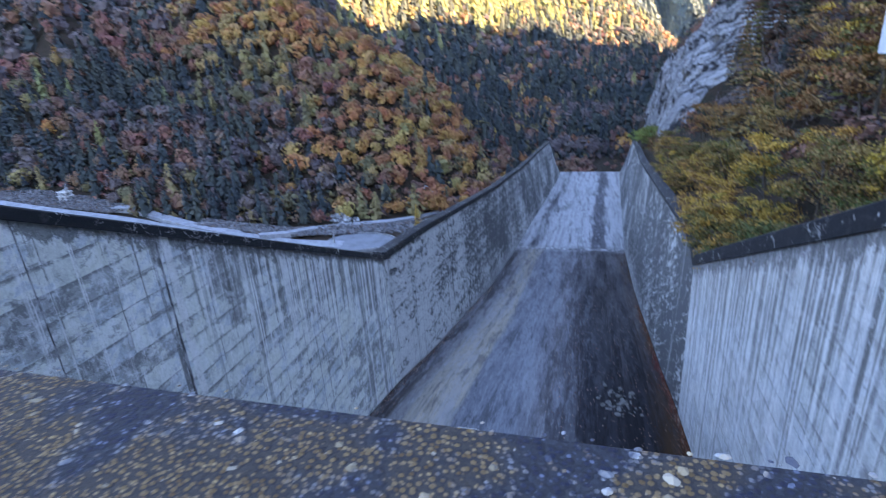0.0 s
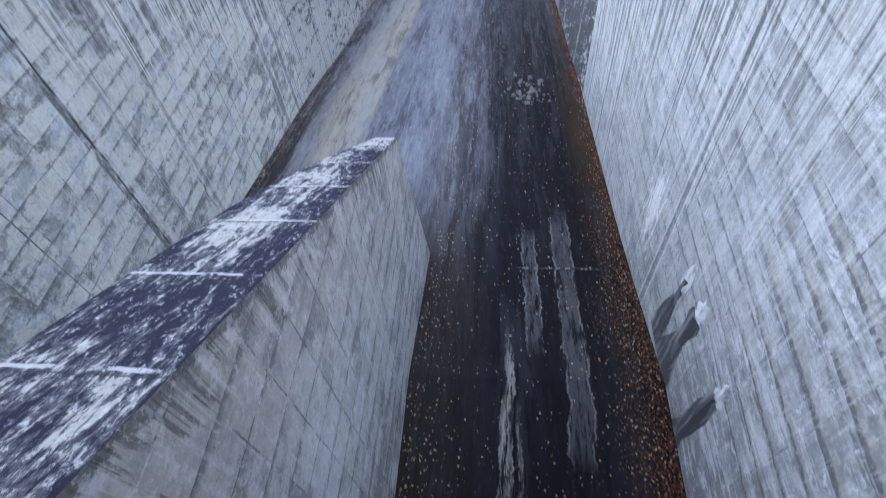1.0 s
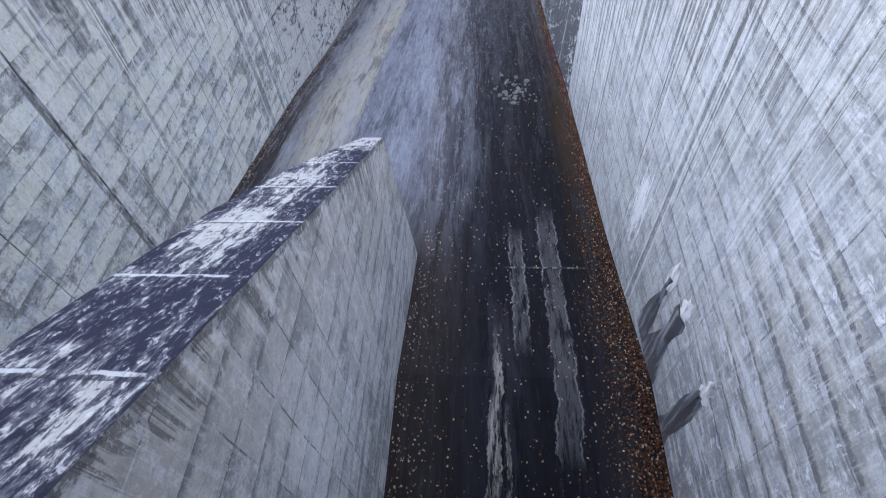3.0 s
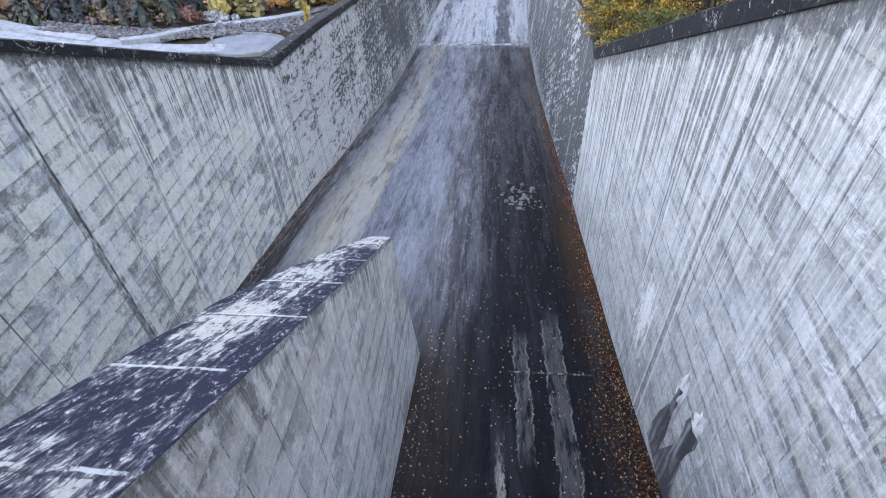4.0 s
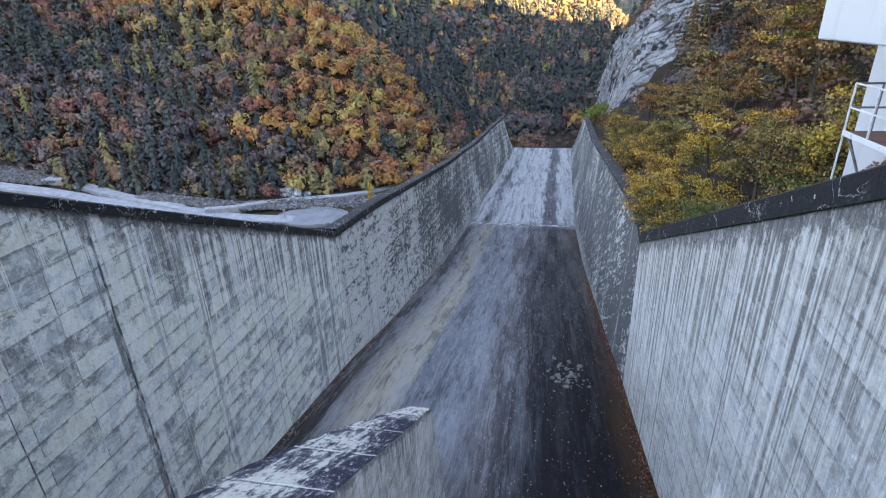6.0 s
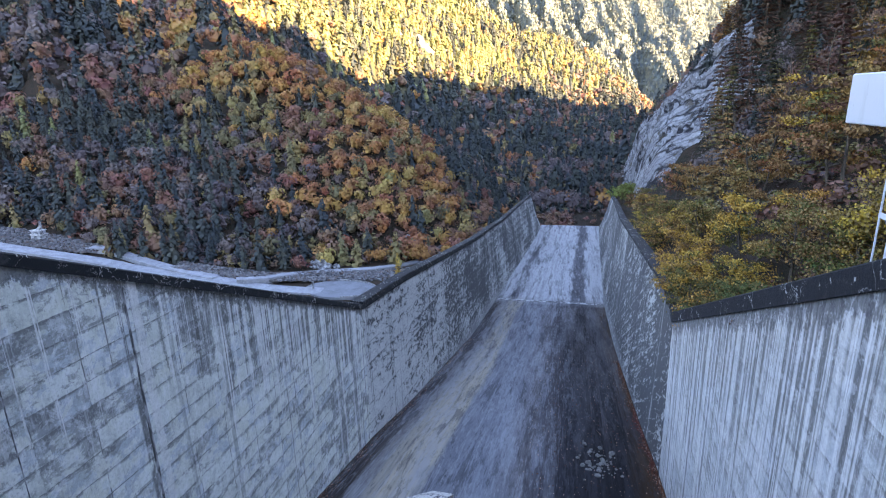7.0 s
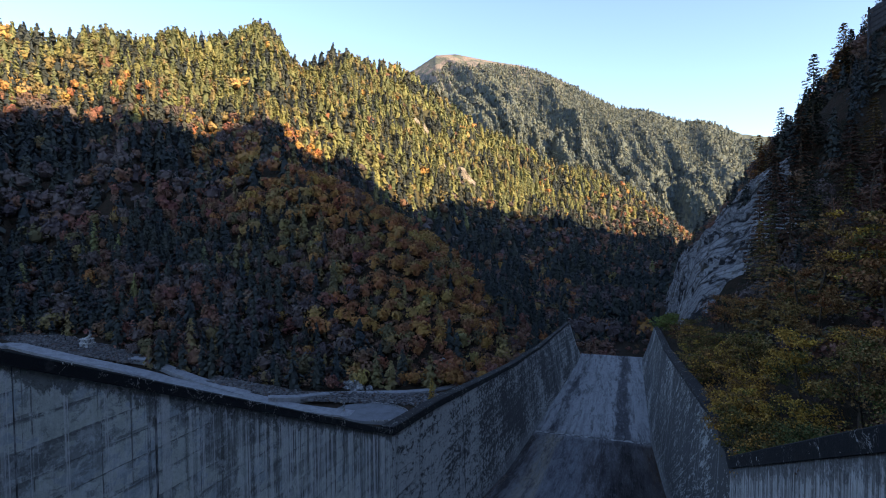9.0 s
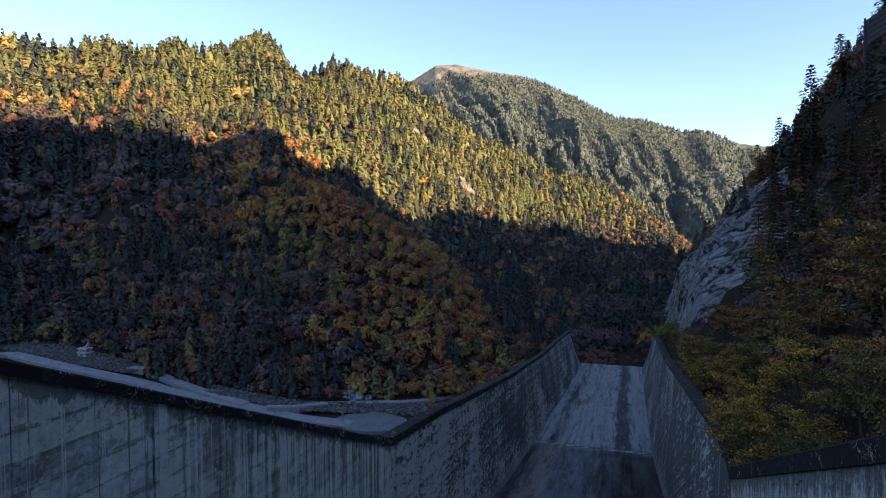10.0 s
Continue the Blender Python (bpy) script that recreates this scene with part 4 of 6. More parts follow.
def rock_mat():
    """Pale grey plates between dark fissures that run down the slope, with damp and lichened patches."""
    n = Nodes("fissured_rock", 0.9)
    warp = n.mul(n.math("SUBTRACT", n.noise(0.25, U, 5, 0.6), 0.5), 5.0)
    run = n.vec(n.math("ADD", n.math("MULTIPLY_ADD", n.x, 0.75, n.y), warp), n.math("ADD", n.mul(n.x, 0.3), warp), n.mul(n.z, 0.42))

    def plates(scale):
        v = n.t.nodes.new("ShaderNodeTexVoronoi")
        v.feature = "DISTANCE_TO_EDGE"
        v.inputs["Scale"].default_value = scale
        n.t.links.new(run, v.inputs[0])
        w = n.t.nodes.new("ShaderNodeTexVoronoi")
        w.inputs["Scale"].default_value = scale
        n.t.links.new(run, w.inputs[0])
        sep = n.t.nodes.new("ShaderNodeSeparateColor")
        n.t.links.new(w.outputs["Color"], sep.inputs[0])
        return v.outputs[0], sep.outputs[0]

    big, tone = plates(0.16)
    small, tone2 = plates(0.5)
    a = n.noise(0.5, U, 10, 0.76, distort=0.4)
    col = n.mix(tone, (0.26, 0.265, 0.28), (0.46, 0.465, 0.475))
    col = n.mix(n.mul(tone2, 0.45), col, (0.15, 0.153, 0.165))
    col = n.mix(n.ramp(a, 0.50, 0.60, 0.0, 0.6), col, (0.11, 0.112, 0.12))
    col = n.mix(n.ramp(n.noise(1.6, U, 8, 0.78, (9, 0, 0)), 0.55, 0.62, 0.0, 0.6), col, (0.56, 0.565, 0.57))
    col = n.mix(n.ramp(small, 0.02, 0.09, 0.75, 0.0), col, (0.055, 0.056, 0.062))
    col = n.mix(n.ramp(big, 0.015, 0.06, 0.97, 0.0), col, (0.018, 0.018, 0.022))
    col = n.mix(n.ramp(n.noise(0.16, U, 8, 0.78, (4, 0, 0)), 0.57, 0.62, 0.0, 0.85), col, (0.075, 0.058, 0.036))
    h = n.math("ADD", n.mul(a, 1.2), n.math("ADD", n.ramp(big, 0.0, 0.12, -1.2, 0.0), n.ramp(small, 0.0, 0.15, -0.5, 0.0)))
    return n.done(col, n.math("ADD", h, n.math("ADD", n.mul(tone, 0.9), n.mul(tone2, 0.35))), 1.3)


tagged(mesh_ob("rock_face", np.column_stack([xx, yy, zz]), np.column_stack([I, I + 1, I + nu + 1, I + nu]), rock_mat()), "bare grey fissured rock face above the chute", "rock face", kind="structure")


# ---- woods ----
def leaf_mat(name, col, spread=0.16):
    """Foliage: every leaf or clump differs a little in tone."""
    m = bpy.data.materials.new(name)
    m.use_nodes = True
    nt = m.node_tree
    b = nt.nodes["Principled BSDF"]
    b.inputs["Roughness"].default_value, b.inputs["Specular IOR Level"].default_value = 0.9, 0.15
    geo = nt.nodes.new("ShaderNodeNewGeometry")
    hsv = nt.nodes.new("ShaderNodeHueSaturation")
    hsv.inputs["Color"].default_value = (*col, 1)
    val = nt.nodes.new("ShaderNodeMapRange")
    val.inputs[3].default_value, val.inputs[4].default_value = 1 - spread, 1 + spread
    nt.links.new(geo.outputs["Random Per Island"], val.inputs[0])
    nt.links.new(val.outputs[0], hsv.inputs["Value"])
    no = nt.nodes.new("ShaderNodeTexNoise")
    no.inputs["Scale"].default_value, no.inputs["Detail"].default_value = 0.12, 3
    nt.links.new(geo.outputs["Position"], no.inputs[0])
    hue = nt.nodes.new("ShaderNodeMapRange")
    hue.inputs[1].default_value, hue.inputs[2].default_value, hue.inputs[3].default_value, hue.inputs[4].default_value = 0.3, 0.7, 0.475, 0.525
    nt.links.new(no.outputs[0], hue.inputs[0])
    nt.links.new(hue.outputs[0], hsv.inputs["Hue"])
    nt.links.new(hsv.outputs[0], b.inputs["Base Color"])
    return m


SHADES = (  # species: name and its tones, lifted and blued for haze
    ("fir_needles", (0.041, 0.049, 0.047), (0.052, 0.058, 0.050), (0.034, 0.043, 0.046)),
    ("olive_leaves", (0.155, 0.122, 0.062), (0.180, 0.142, 0.066), (0.118, 0.102, 0.058)),
    ("yellow_leaves", (0.31, 0.200, 0.076), (0.26, 0.180, 0.078), (0.33, 0.186, 0.070)),
    ("orange_leaves", (0.30, 0.142, 0.056), (0.31, 0.160, 0.056), (0.24, 0.106, 0.056)),
    ("rust_leaves", (0.175, 0.098, 0.066), (0.176, 0.086, 0.064), (0.140, 0.084, 0.066)),
    ("bare_twigs", (0.106, 0.082, 0.080), (0.083, 0.065, 0.069), (0.124, 0.100, 0.095)),
    # raised tones, standing in for stronger sun on the upper slopes
    ("sunlit_pine_needles", (0.150, 0.156, 0.070), (0.175, 0.168, 0.072), (0.108, 0.120, 0.064)),
    # paler and bluer still, with the mountain's haze in the colour
    ("hazed_needles", (0.112, 0.130, 0.118), (0.140, 0.150, 0.124), (0.086, 0.104, 0.106)))
LEAVES = [leaf_mat(row[0], tone) for row in SHADES for tone in row[1:]]
FIR, OLIVE, YELLOW, ORANGE, RUST, BARE, PINE, FARWOOD = range(8)
M_BARK = mat("bark", (0.10, 0.075, 0.055), 0.95, [(6, (1, 1, 0.2), (0.05, 0.04, 0.03), 0.4, 0.6, 4)], 0.02, 15)
rng = np.random.default_rng(7)


def unit(v):
    return v / np.maximum(np.linalg.norm(v, axis=1, keepdims=True), 1e-9)


def cards(c, nrm, size, gen, stretch=1.0, droop=None):
    """Small four-sided leaf clumps, centred at c and facing nrm: (n, 4, 3)."""
    n = len(c)
    ref = gen.normal(size=(n, 3)) if droop is None else droop
    u = unit(np.cross(nrm, ref))
    w = np.cross(nrm, u)
    s = size if np.ndim(size) else np.full(n, size)
    s = (s * gen.uniform(0.6, 1.3, n))[:, None]
    u, w = u * s * 0.5 * stretch, w * s * 0.5
    return np.stack([c - u * 1.0 - w * 0.35, c + u * 0.35 - w, c + u + w * 0.35, c - u * 0.35 + w], 1)


def broad_crown(gen, n, leaf, lumps=8):
    """A broadleaf crown about 1 high and 1 wide, its foot at z = 0: lumps of leaves with gaps between."""
    base = unit(gen.normal(size=(lumps, 3))) * gen.uniform(0.12, 0.30, (lumps, 1))
    base[:, 2] = base[:, 2] * 0.85 + 0.56
    rad = gen.uniform(0.16, 0.28, lumps)
    k = gen.choice(lumps, n, p=rad ** 2 / np.sum(rad ** 2))
    d = unit(gen.normal(size=(n, 3)))
    d[:, 2] = np.abs(d[:, 2]) * np.where(gen.random(n) < 0.75, 1, -1)
    c = base[k] + d * rad[k][:, None] * gen.uniform(0.7, 1.08, (n, 1))
    return cards(c, unit(d + gen.normal(size=(n, 3)) * 0.22), leaf, gen)


def fir_crown(gen, n, leaf, width=0.74, first=0.08, tiers=11):
    """A conifer 1 high: whorls of drooping boughs round a stem, thinning to the tip."""
    k = gen.integers(0, tiers, n)
    h = first + (1 - first) * (k / tiers) ** 0.9 + gen.uniform(-0.045, 0.045, n)
    a = gen.uniform(0, 2 * math.pi, n)
    reach = width * 0.5 * (1.05 - h) ** 0.8 * (0.75 + 0.25 * np.sin(a * 3 + k * 1.7))
    q = gen.uniform(0.15, 1.05, n) ** 0.7
    c = np.column_stack([np.cos(a) * reach * q, np.sin(a) * reach * q, h - reach * q * 0.35])
    nrm = np.column_stack([np.cos(a) * 0.7, np.sin(a) * 0.7, np.full(n, 0.75)]) + gen.normal(size=(n, 3)) * 0.15
    return cards(c, unit(nrm), leaf * (0.55 + 0.9 * (1 - h)), gen, 1.2)


def spray_crown(gen, n, leaf, width, first=0.18, tiers=13):
    """A conifer 1 high with flat level boughs in separate tiers, and gaps that show the stem."""
    k = gen.integers(0, tiers, n)
    b = gen.integers(0, 6, n)
    h = first + (1 - first) * k / tiers + gen.normal(0, 0.006, n)
    lean_ = hash2(k * 1.0, b * 1.0, 3)
    a = (b + lean_) * math.pi / 3 + k * 0.9 + gen.normal(0, 0.13, n)
    reach = width * 0.5 * (1.06 - h) ** 0.75 * (0.55 + 0.6 * hash2(b * 1.0, k * 1.0, 8))
    q = gen.uniform(0.12, 1.0, n) ** 0.8
    c = np.column_stack([np.cos(a) * reach * q, np.sin(a) * reach * q, h - reach * q * 0.12 + gen.normal(0, 0.004, n)])
    nrm = np.column_stack([np.cos(a) * 0.2, np.sin(a) * 0.2, np.ones(n)]) + gen.normal(size=(n, 3)) * 0.22
    side = np.column_stack([-np.sin(a), np.cos(a), np.zeros(n)])
    return cards(c, unit(nrm), leaf * (0.7 + 0.6 * (1 - h)), gen, 1.7, side)


def heart(gen, rings, core, sides=6):
    """The dense inner foliage of a crown, uneven, behind its outer leaves: rings of (height, radius)."""
    if not core:
        return np.zeros((0, 4, 3))
    a = np.arange(sides) / sides * 2 * math.pi + gen.uniform(0, 1)
    rings = [(z if z < 0.3 else 0.3 + (z - 0.3) * (0.3 + 0.7 * core), r * core) for z, r in rings]
    R = np.stack([np.column_stack([np.cos(a + 0.3 * k) * r, np.sin(a + 0.3 * k) * r, np.full(sides, z)]) * gen.uniform(0.85, 1.15, (sides, 1)) for k, (z, r) in enumerate(rings)])
    j = np.roll(np.arange(sides), -1)
    return np.concatenate([np.stack([R[k], R[k][j], R[k + 1][j], R[k + 1]], 1) for k in range(len(rings) - 1)])


def crown_set(n, leaf_b, leaf_f, core=0.66, count=7):
    gen = np.random.default_rng(n)
    broad, fir = ((0.30, 0.26), (0.46, 0.40), (0.70, 0.31), (0.88, 0.07)), ((0.06, 0.27), (0.42, 0.19), (0.92, 0.01))
    return ([np.concatenate([broad_crown(gen, n, leaf_b), heart(gen, broad, core)]) for _ in range(count)],
            [np.concatenate([fir_crown(gen, n, leaf_f), heart(gen, fir, core)]) for _ in range(count)])


def merge_crowns(name, spots, sets, label, category="trees"):
    """One mesh of many crowns. spots: (x, y, z, height, width, turn, species, fir)."""
    V, mi = [], []
    for x, y, z, hgt, wid, turn, sp, fir in spots:
        T = sets[1 if fir else 0]
        q = T[int(turn * 1000) % len(T)]
        ca, sa = math.cos(turn), math.sin(turn)
        wx = wid * (q[..., 0] * ca - q[..., 1] * sa) + x
        wy = wid * (q[..., 0] * sa + q[..., 1] * ca) + y
        V.append(np.stack([wx, wy, q[..., 2] * hgt + z], -1).reshape(-1, 3))
        mi.append(np.full(len(q), 3 * sp + int(turn * 7919) % 3, dtype=np.int32))
    V, mi = np.concatenate(V), np.concatenate(mi)
    nf = len(mi)
    me = bpy.data.meshes.new(name)
    me.vertices.add(4 * nf)
    me.vertices.foreach_set("co", V.astype(np.float32).ravel())
    me.loops.add(4 * nf)
    me.loops.foreach_set("vertex_index", np.arange(4 * nf, dtype=np.int32))
    me.polygons.add(nf)
    me.polygons.foreach_set("loop_start", np.arange(nf, dtype=np.int32) * 4)
    for m in LEAVES:
        me.materials.append(m)
    me.polygons.foreach_set("material_index", mi)
    me.update(calc_edges=True)
    me.validate()
    return tagged(new(name, me), label, category, kind="stuff")


EL = np.degrees(np.arctan2(HH.reshape(NR, NA), rr[:, None]))
EL_MAX = np.maximum.accumulate(EL, axis=0)


def open_to_valley(P, h, extra):
    """Whether a tree at P shows over the land between it and the dam."""
    r = np.hypot(P[:, 0], P[:, 1])
    i = np.clip(np.searchsorted(rr, r) - 2, 0, NR - 1)
    j = (np.arctan2(P[:, 0], P[:, 1]) / (2 * math.pi) * NA).astype(int) % NA
    return np.degrees(np.arctan2(h + extra, r)) > EL_MAX[i, j] - 0.15


def sighted(az, el):
    """The point of the land that shows in this direction from the dam."""
    j = int(round(az / 360 * NA)) % NA
    r = rr[int(np.argmax(EL[:, j] > el))]
    x, y = r * math.sin(radians(az)), r * math.cos(radians(az))
    return x, y, float(land(np.array([[x, y]]))[0]), r


OUTCROPS = [(*sighted(az, el), w) for az, el, w in ((-20.3, 10.2, 24), (-19.2, 8.9, 14), (-15.8, 5.2, 26), (-13.2, 4.4, 14))]


def species_mix(P, weights, seed, chance=0.24):
    """A species for every spot: stands of one kind from slow noise, with single trees of others among them."""
    w = np.array(weights, float) / np.sum(weights)
    fields = np.stack([fbm(P, 38, seed + 7 * k, 3) * 1.5 + rng.gumbel(0, chance, len(P)) + 0.62 * math.log(v + 1e-4) for k, v in enumerate(w)])
    return np.argmax(fields, 0)


def scatter(az0, az1, r0, r1, spacing, jitter=0.9):
    """Spots over a sector of the valley, about spacing apart."""
    out = []
    r = r0
    while r < r1:
        n = int(radians(az1 - az0) * r / spacing)
        a = np.radians(az0 + (az1 - az0) * (np.arange(n) + rng.uniform(0, jitter, n)) / n)
        q = r + rng.uniform(0, jitter, n) * spacing
        out.append(np.column_stack([q * np.sin(a), q * np.cos(a)]))
        r += spacing
    return np.concatenate(out)


def on_bench(P):
    """The open strip with the road and the lot below the left wall, the spillway and the rock face."""
    x, y = P[:, 0], P[:, 1]
    r, az = np.hypot(x, y), np.degrees(np.arctan2(x, y))
    foot = np.interp(az, [-75, -57, -52, -47, -37, -30, -21, -16, -13, -8], [212, 232, 222, 186, 166, 165, 163, 168, 174, 180])
    rock = (x > 0) & (x < XR + 21 + 0.02 * y) & (y > 108) & (y < 292) & (hash2(np.floor(x * 3), np.floor(y * 3), 5) > 0.06)
    chute = (x > -17) & (x < 15) & (y < 193)
    bare = np.zeros(len(P), dtype=bool)
    for ox, oy, _, _, w in OUTCROPS:
        bare |= np.hypot(x - ox, y - oy) < w * (0.45 + 0.5 * hash2(np.floor(x / 9), np.floor(y / 9), 2))
    return ((x < -13) & (r < foot)) | rock | chute | bare


def woods(name, P, low, high, wide, mix, sets, label, fir_share=None, seed=3):
    h = land(P)
    keep = open_to_valley(P, h, high) & ~on_bench(P)
    P, h = P[keep], h[keep]
    sp = mix(P, h)
    spots = []
    for (x, y), z, s in zip(P, h, sp):
        fir = s in (FIR, PINE, FARWOOD) or (s == OLIVE and rng.random() < 0.25)
        hg = rng.uniform(low, high) * (1.32 if fir else 0.9)
        wd = hg * (0.95 if fir else 1.0) * wide * rng.uniform(0.85, 1.2)
        spots.append((x, y, z - 0.12 * hg, hg, wd, rng.uniform(0, 6.28), s, fir))
    return merge_crowns(name, spots, sets, label)


ORDER = np.array([FIR, PINE, OLIVE, BARE, RUST, YELLOW, ORANGE])


def mix_near(P, h):
    """Firs, rust and bare crowns to the west, yellow and orange down the spur, dark firs in the side valley behind it."""
    r, az = np.hypot(P[:, 0], P[:, 1]), np.degrees(np.arctan2(P[:, 0], P[:, 1]))
    el = np.degrees(np.arctan2(h, r))
    # fir and bare weights raised so that the shaded west comes out darker
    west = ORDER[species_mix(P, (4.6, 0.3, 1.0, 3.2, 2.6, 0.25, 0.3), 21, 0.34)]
    foot = ORDER[species_mix(P, (2.0, 0.3, 2.6, 2.6, 2.8, 1.3, 0.4), 25, 0.34)]
    spur = ORDER[species_mix(P, (1.0, 0.2, 1.9, 0.5, 2.2, 2.4, 3.6), 31, 0.34)]
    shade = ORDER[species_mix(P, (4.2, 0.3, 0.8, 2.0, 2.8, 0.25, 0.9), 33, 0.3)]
    crest = np.interp(el, (-17, -13.2, -7.7, -1, 3.75, 8.3, 14), (-10, -11.4, -15, -18.5, -22, -26.4, -32))
    t = np.clip((az - crest + 21) / 7 + 0.9 * fbm(P, 40, 77, 2), 0, 1) * np.clip((12 - el) / 6, 0.15, 1)
    out = np.where(rng.random(len(P)) < np.clip((-8 - el) / 3, 0, 0.8), foot, west)
    out = np.where(rng.random(len(P)) < t, spur, out)
    # bright pines above the shadow line carry the sunlight in their colour
    sunny = ORDER[species_mix(P, (2.6, 4.4, 2.4, 0.2, 0.5, 1.0, 0.5), 37, 0.4)]
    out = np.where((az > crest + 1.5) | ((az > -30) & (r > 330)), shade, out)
    return np.where(h > 86 + 7 * rng.normal(size=len(P)), sunny, out)


def mix_bank(P, h):
    return ORDER[species_mix(P, (2.2, 0.3, 1.4, 2.6, 3.0, 0.35, 0.9), 61)]


def mix_far(P, h):
    """Dark below, yellow-green higher up: tones split as shade and sunlight fall on the slope."""
    el = h / np.hypot(P[:, 0], P[:, 1])
    low = ORDER[species_mix(P, (4.6, 0.5, 0.8, 1.7, 2.6, 0.25, 0.8), 41, 0.3)]
    high = ORDER[species_mix(P, (3.2, 5.2, 2.0, 0.2, 0.5, 0.6, 0.3), 43, 0.4)]
    return np.where(rng.random(len(P)) < np.clip((el + 0.01) / 0.06, 0, 1), high, low)


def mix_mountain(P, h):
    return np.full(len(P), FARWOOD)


def outcrop_mat():
    n = Nodes("outcrop_rock", 0.95)
    a = n.noise(0.10, (1, 1, 0.6), 9, 0.74, distort=0.6)
    col = n.mix(n.ramp(a, 0.44, 0.56), (0.30, 0.26, 0.225), (0.15, 0.13, 0.112))
    crack = n.math("ABSOLUTE", n.math("SUBTRACT", n.noise(0.07, U, 6, 0.66, (4, 1, 0), distort=0.8), 0.5))
    col = n.mix(n.ramp(crack, 0.006, 0.03, 0.9, 0.0), col, (0.06, 0.052, 0.045))
    return n.done(col, a, 3.0)


M_OUTCROP = outcrop_mat()
for k, (ox, oy, oz, far_, w) in enumerate(OUTCROPS):
    gu, gv = np.meshgrid(np.linspace(-1, 1, 26), np.linspace(-1, 1, 26))
    gu, gv = gu.ravel(), gv.ravel()
    ux, uy = ox / far_, oy / far_
    P = np.column_stack([ox + uy * gu * w + ux * gv * w, oy - ux * gu * w + uy * gv * w])
    bulge = (ridged(P, 17, 5 + k, 4) - 0.15) * 13 * np.clip(1.15 - np.hypot(gu, gv) - 0.35 * fbm(P, 12, 9 + k, 2), 0, 1) ** 0.7 - 1.5
    q = (np.arange(25)[:, None] * 26 + np.arange(25)).ravel()
    tagged(mesh_ob("outcrop", np.column_stack([P, land(P) + bulge]), np.column_stack([q, q + 1, q + 27, q + 26]), M_OUTCROP),
           "bare pinkish rock outcrop among sunlit conifers", "rock", "outcrops on the far slope")


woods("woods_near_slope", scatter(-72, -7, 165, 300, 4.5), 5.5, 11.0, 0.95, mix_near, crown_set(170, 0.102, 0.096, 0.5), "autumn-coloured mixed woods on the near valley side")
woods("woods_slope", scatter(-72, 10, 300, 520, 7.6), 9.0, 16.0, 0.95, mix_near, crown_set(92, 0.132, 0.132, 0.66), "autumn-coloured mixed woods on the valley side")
woods("woods_upper_slope", scatter(-72, 14, 520, 860, 9.6), 10.5, 18, 1.1, mix_far, crown_set(42, 0.18, 0.175, 0.72), "conifers with yellow and orange trees on the upper slopes")
woods("woods_far_slope", scatter(-40, 16, 860, 1520, 13.0), 13, 21, 1.1, mix_far, crown_set(34, 0.20, 0.19, 0.8), "distant conifer woods with yellow patches")
on_peak = scatter(-31, 14, 2250, 4140, 20.5)
bare = land(on_peak) - 0.18 * on_peak[:, 0] + 150 * fbm(on_peak, 160, 5, 3)
on_peak = on_peak[bare < 1290]
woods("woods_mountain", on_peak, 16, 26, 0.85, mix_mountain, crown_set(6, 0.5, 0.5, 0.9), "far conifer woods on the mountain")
woods("woods_right_bank", scatter(5, 50, 150, 320, 6.6), 4.5, 9, 0.95, mix_bank, crown_set(170, 0.092, 0.086, 0), "shaded conifers and brown trees on the steep right bank")
woods("woods_right_bank_near", scatter(9, 52, 74, 150, 5.6), 5.5, 10, 0.85, mix_bank, crown_set(420, 0.052, 0.054, 0), "shaded brown trees and conifers close above the spillway")


def mix_scrub(P, h):
    return ORDER[species_mix(P, (1.6, 0.2, 1.8, 3.0, 3.2, 0.3, 0.5), 91)]


woods("undergrowth", scatter(-72, -12, 166, 250, 3.1), 2.0, 4.4, 1.3, mix_scrub, crown_set(36, 0.19, 0.19, 0), "brown and olive undergrowth below the trees")
woods("undergrowth_on_bank", scatter(12, 64, 20, 84, 1.8), 1.2, 3.0, 1.3, mix_scrub, crown_set(70, 0.105, 0.105, 0), "brown and olive undergrowth on the steep bank")
woods("undergrowth_at_lip", scatter(-13, 9, 196, 330, 4.2), 2.5, 6.0, 1.3, mix_scrub, crown_set(60, 0.17, 0.17, 0), "dark brown scrub beyond the chute's lip")


# ---- details of the spillway ----
# a raised lip where the chute changes grade
bm = bmesh.new()
box(bm, (XL + 0.05, STEP - 0.35, floor_z(STEP) - 0.3), (XR - 0.05, STEP + 0.35, floor_z(STEP) + 0.11), 0.05)
M_PALE = mat("pale_concrete", (0.44, 0.44, 0.425), 0.9, [(1.6, (1, 1, 1), (0.10, 0.10, 0.10), 0.56, 0.62, 9), (9, U, (0.10, 0.10, 0.10), 0.54, 0.62, 6)], 0.02, 10)
tagged(part("grade_sill", bm, mat("scoured_sill", (0.33, 0.33, 0.325), 0.9, [(0.5, U, (0.10, 0.10, 0.105), 0.46, 0.54, 9), (2.5, U, (0.06, 0.06, 0.065), 0.52, 0.58, 8), (7, U, (0.45, 0.45, 0.44), 0.60, 0.66, 6)], 0.03, 9)), "pale worn concrete sill across the chute floor", "sill", kind="structure")

M_WORN = mat("worn_sill", (0.31, 0.305, 0.285), 0.9, [(2.4, U, (0.045, 0.043, 0.043), 0.50, 0.57, 9), (7, U, (0.30, 0.295, 0.27), 0.58, 0.63, 7), (9, U, (0.04, 0.04, 0.04), 0.54, 0.60, 6)], 0.04, 9)
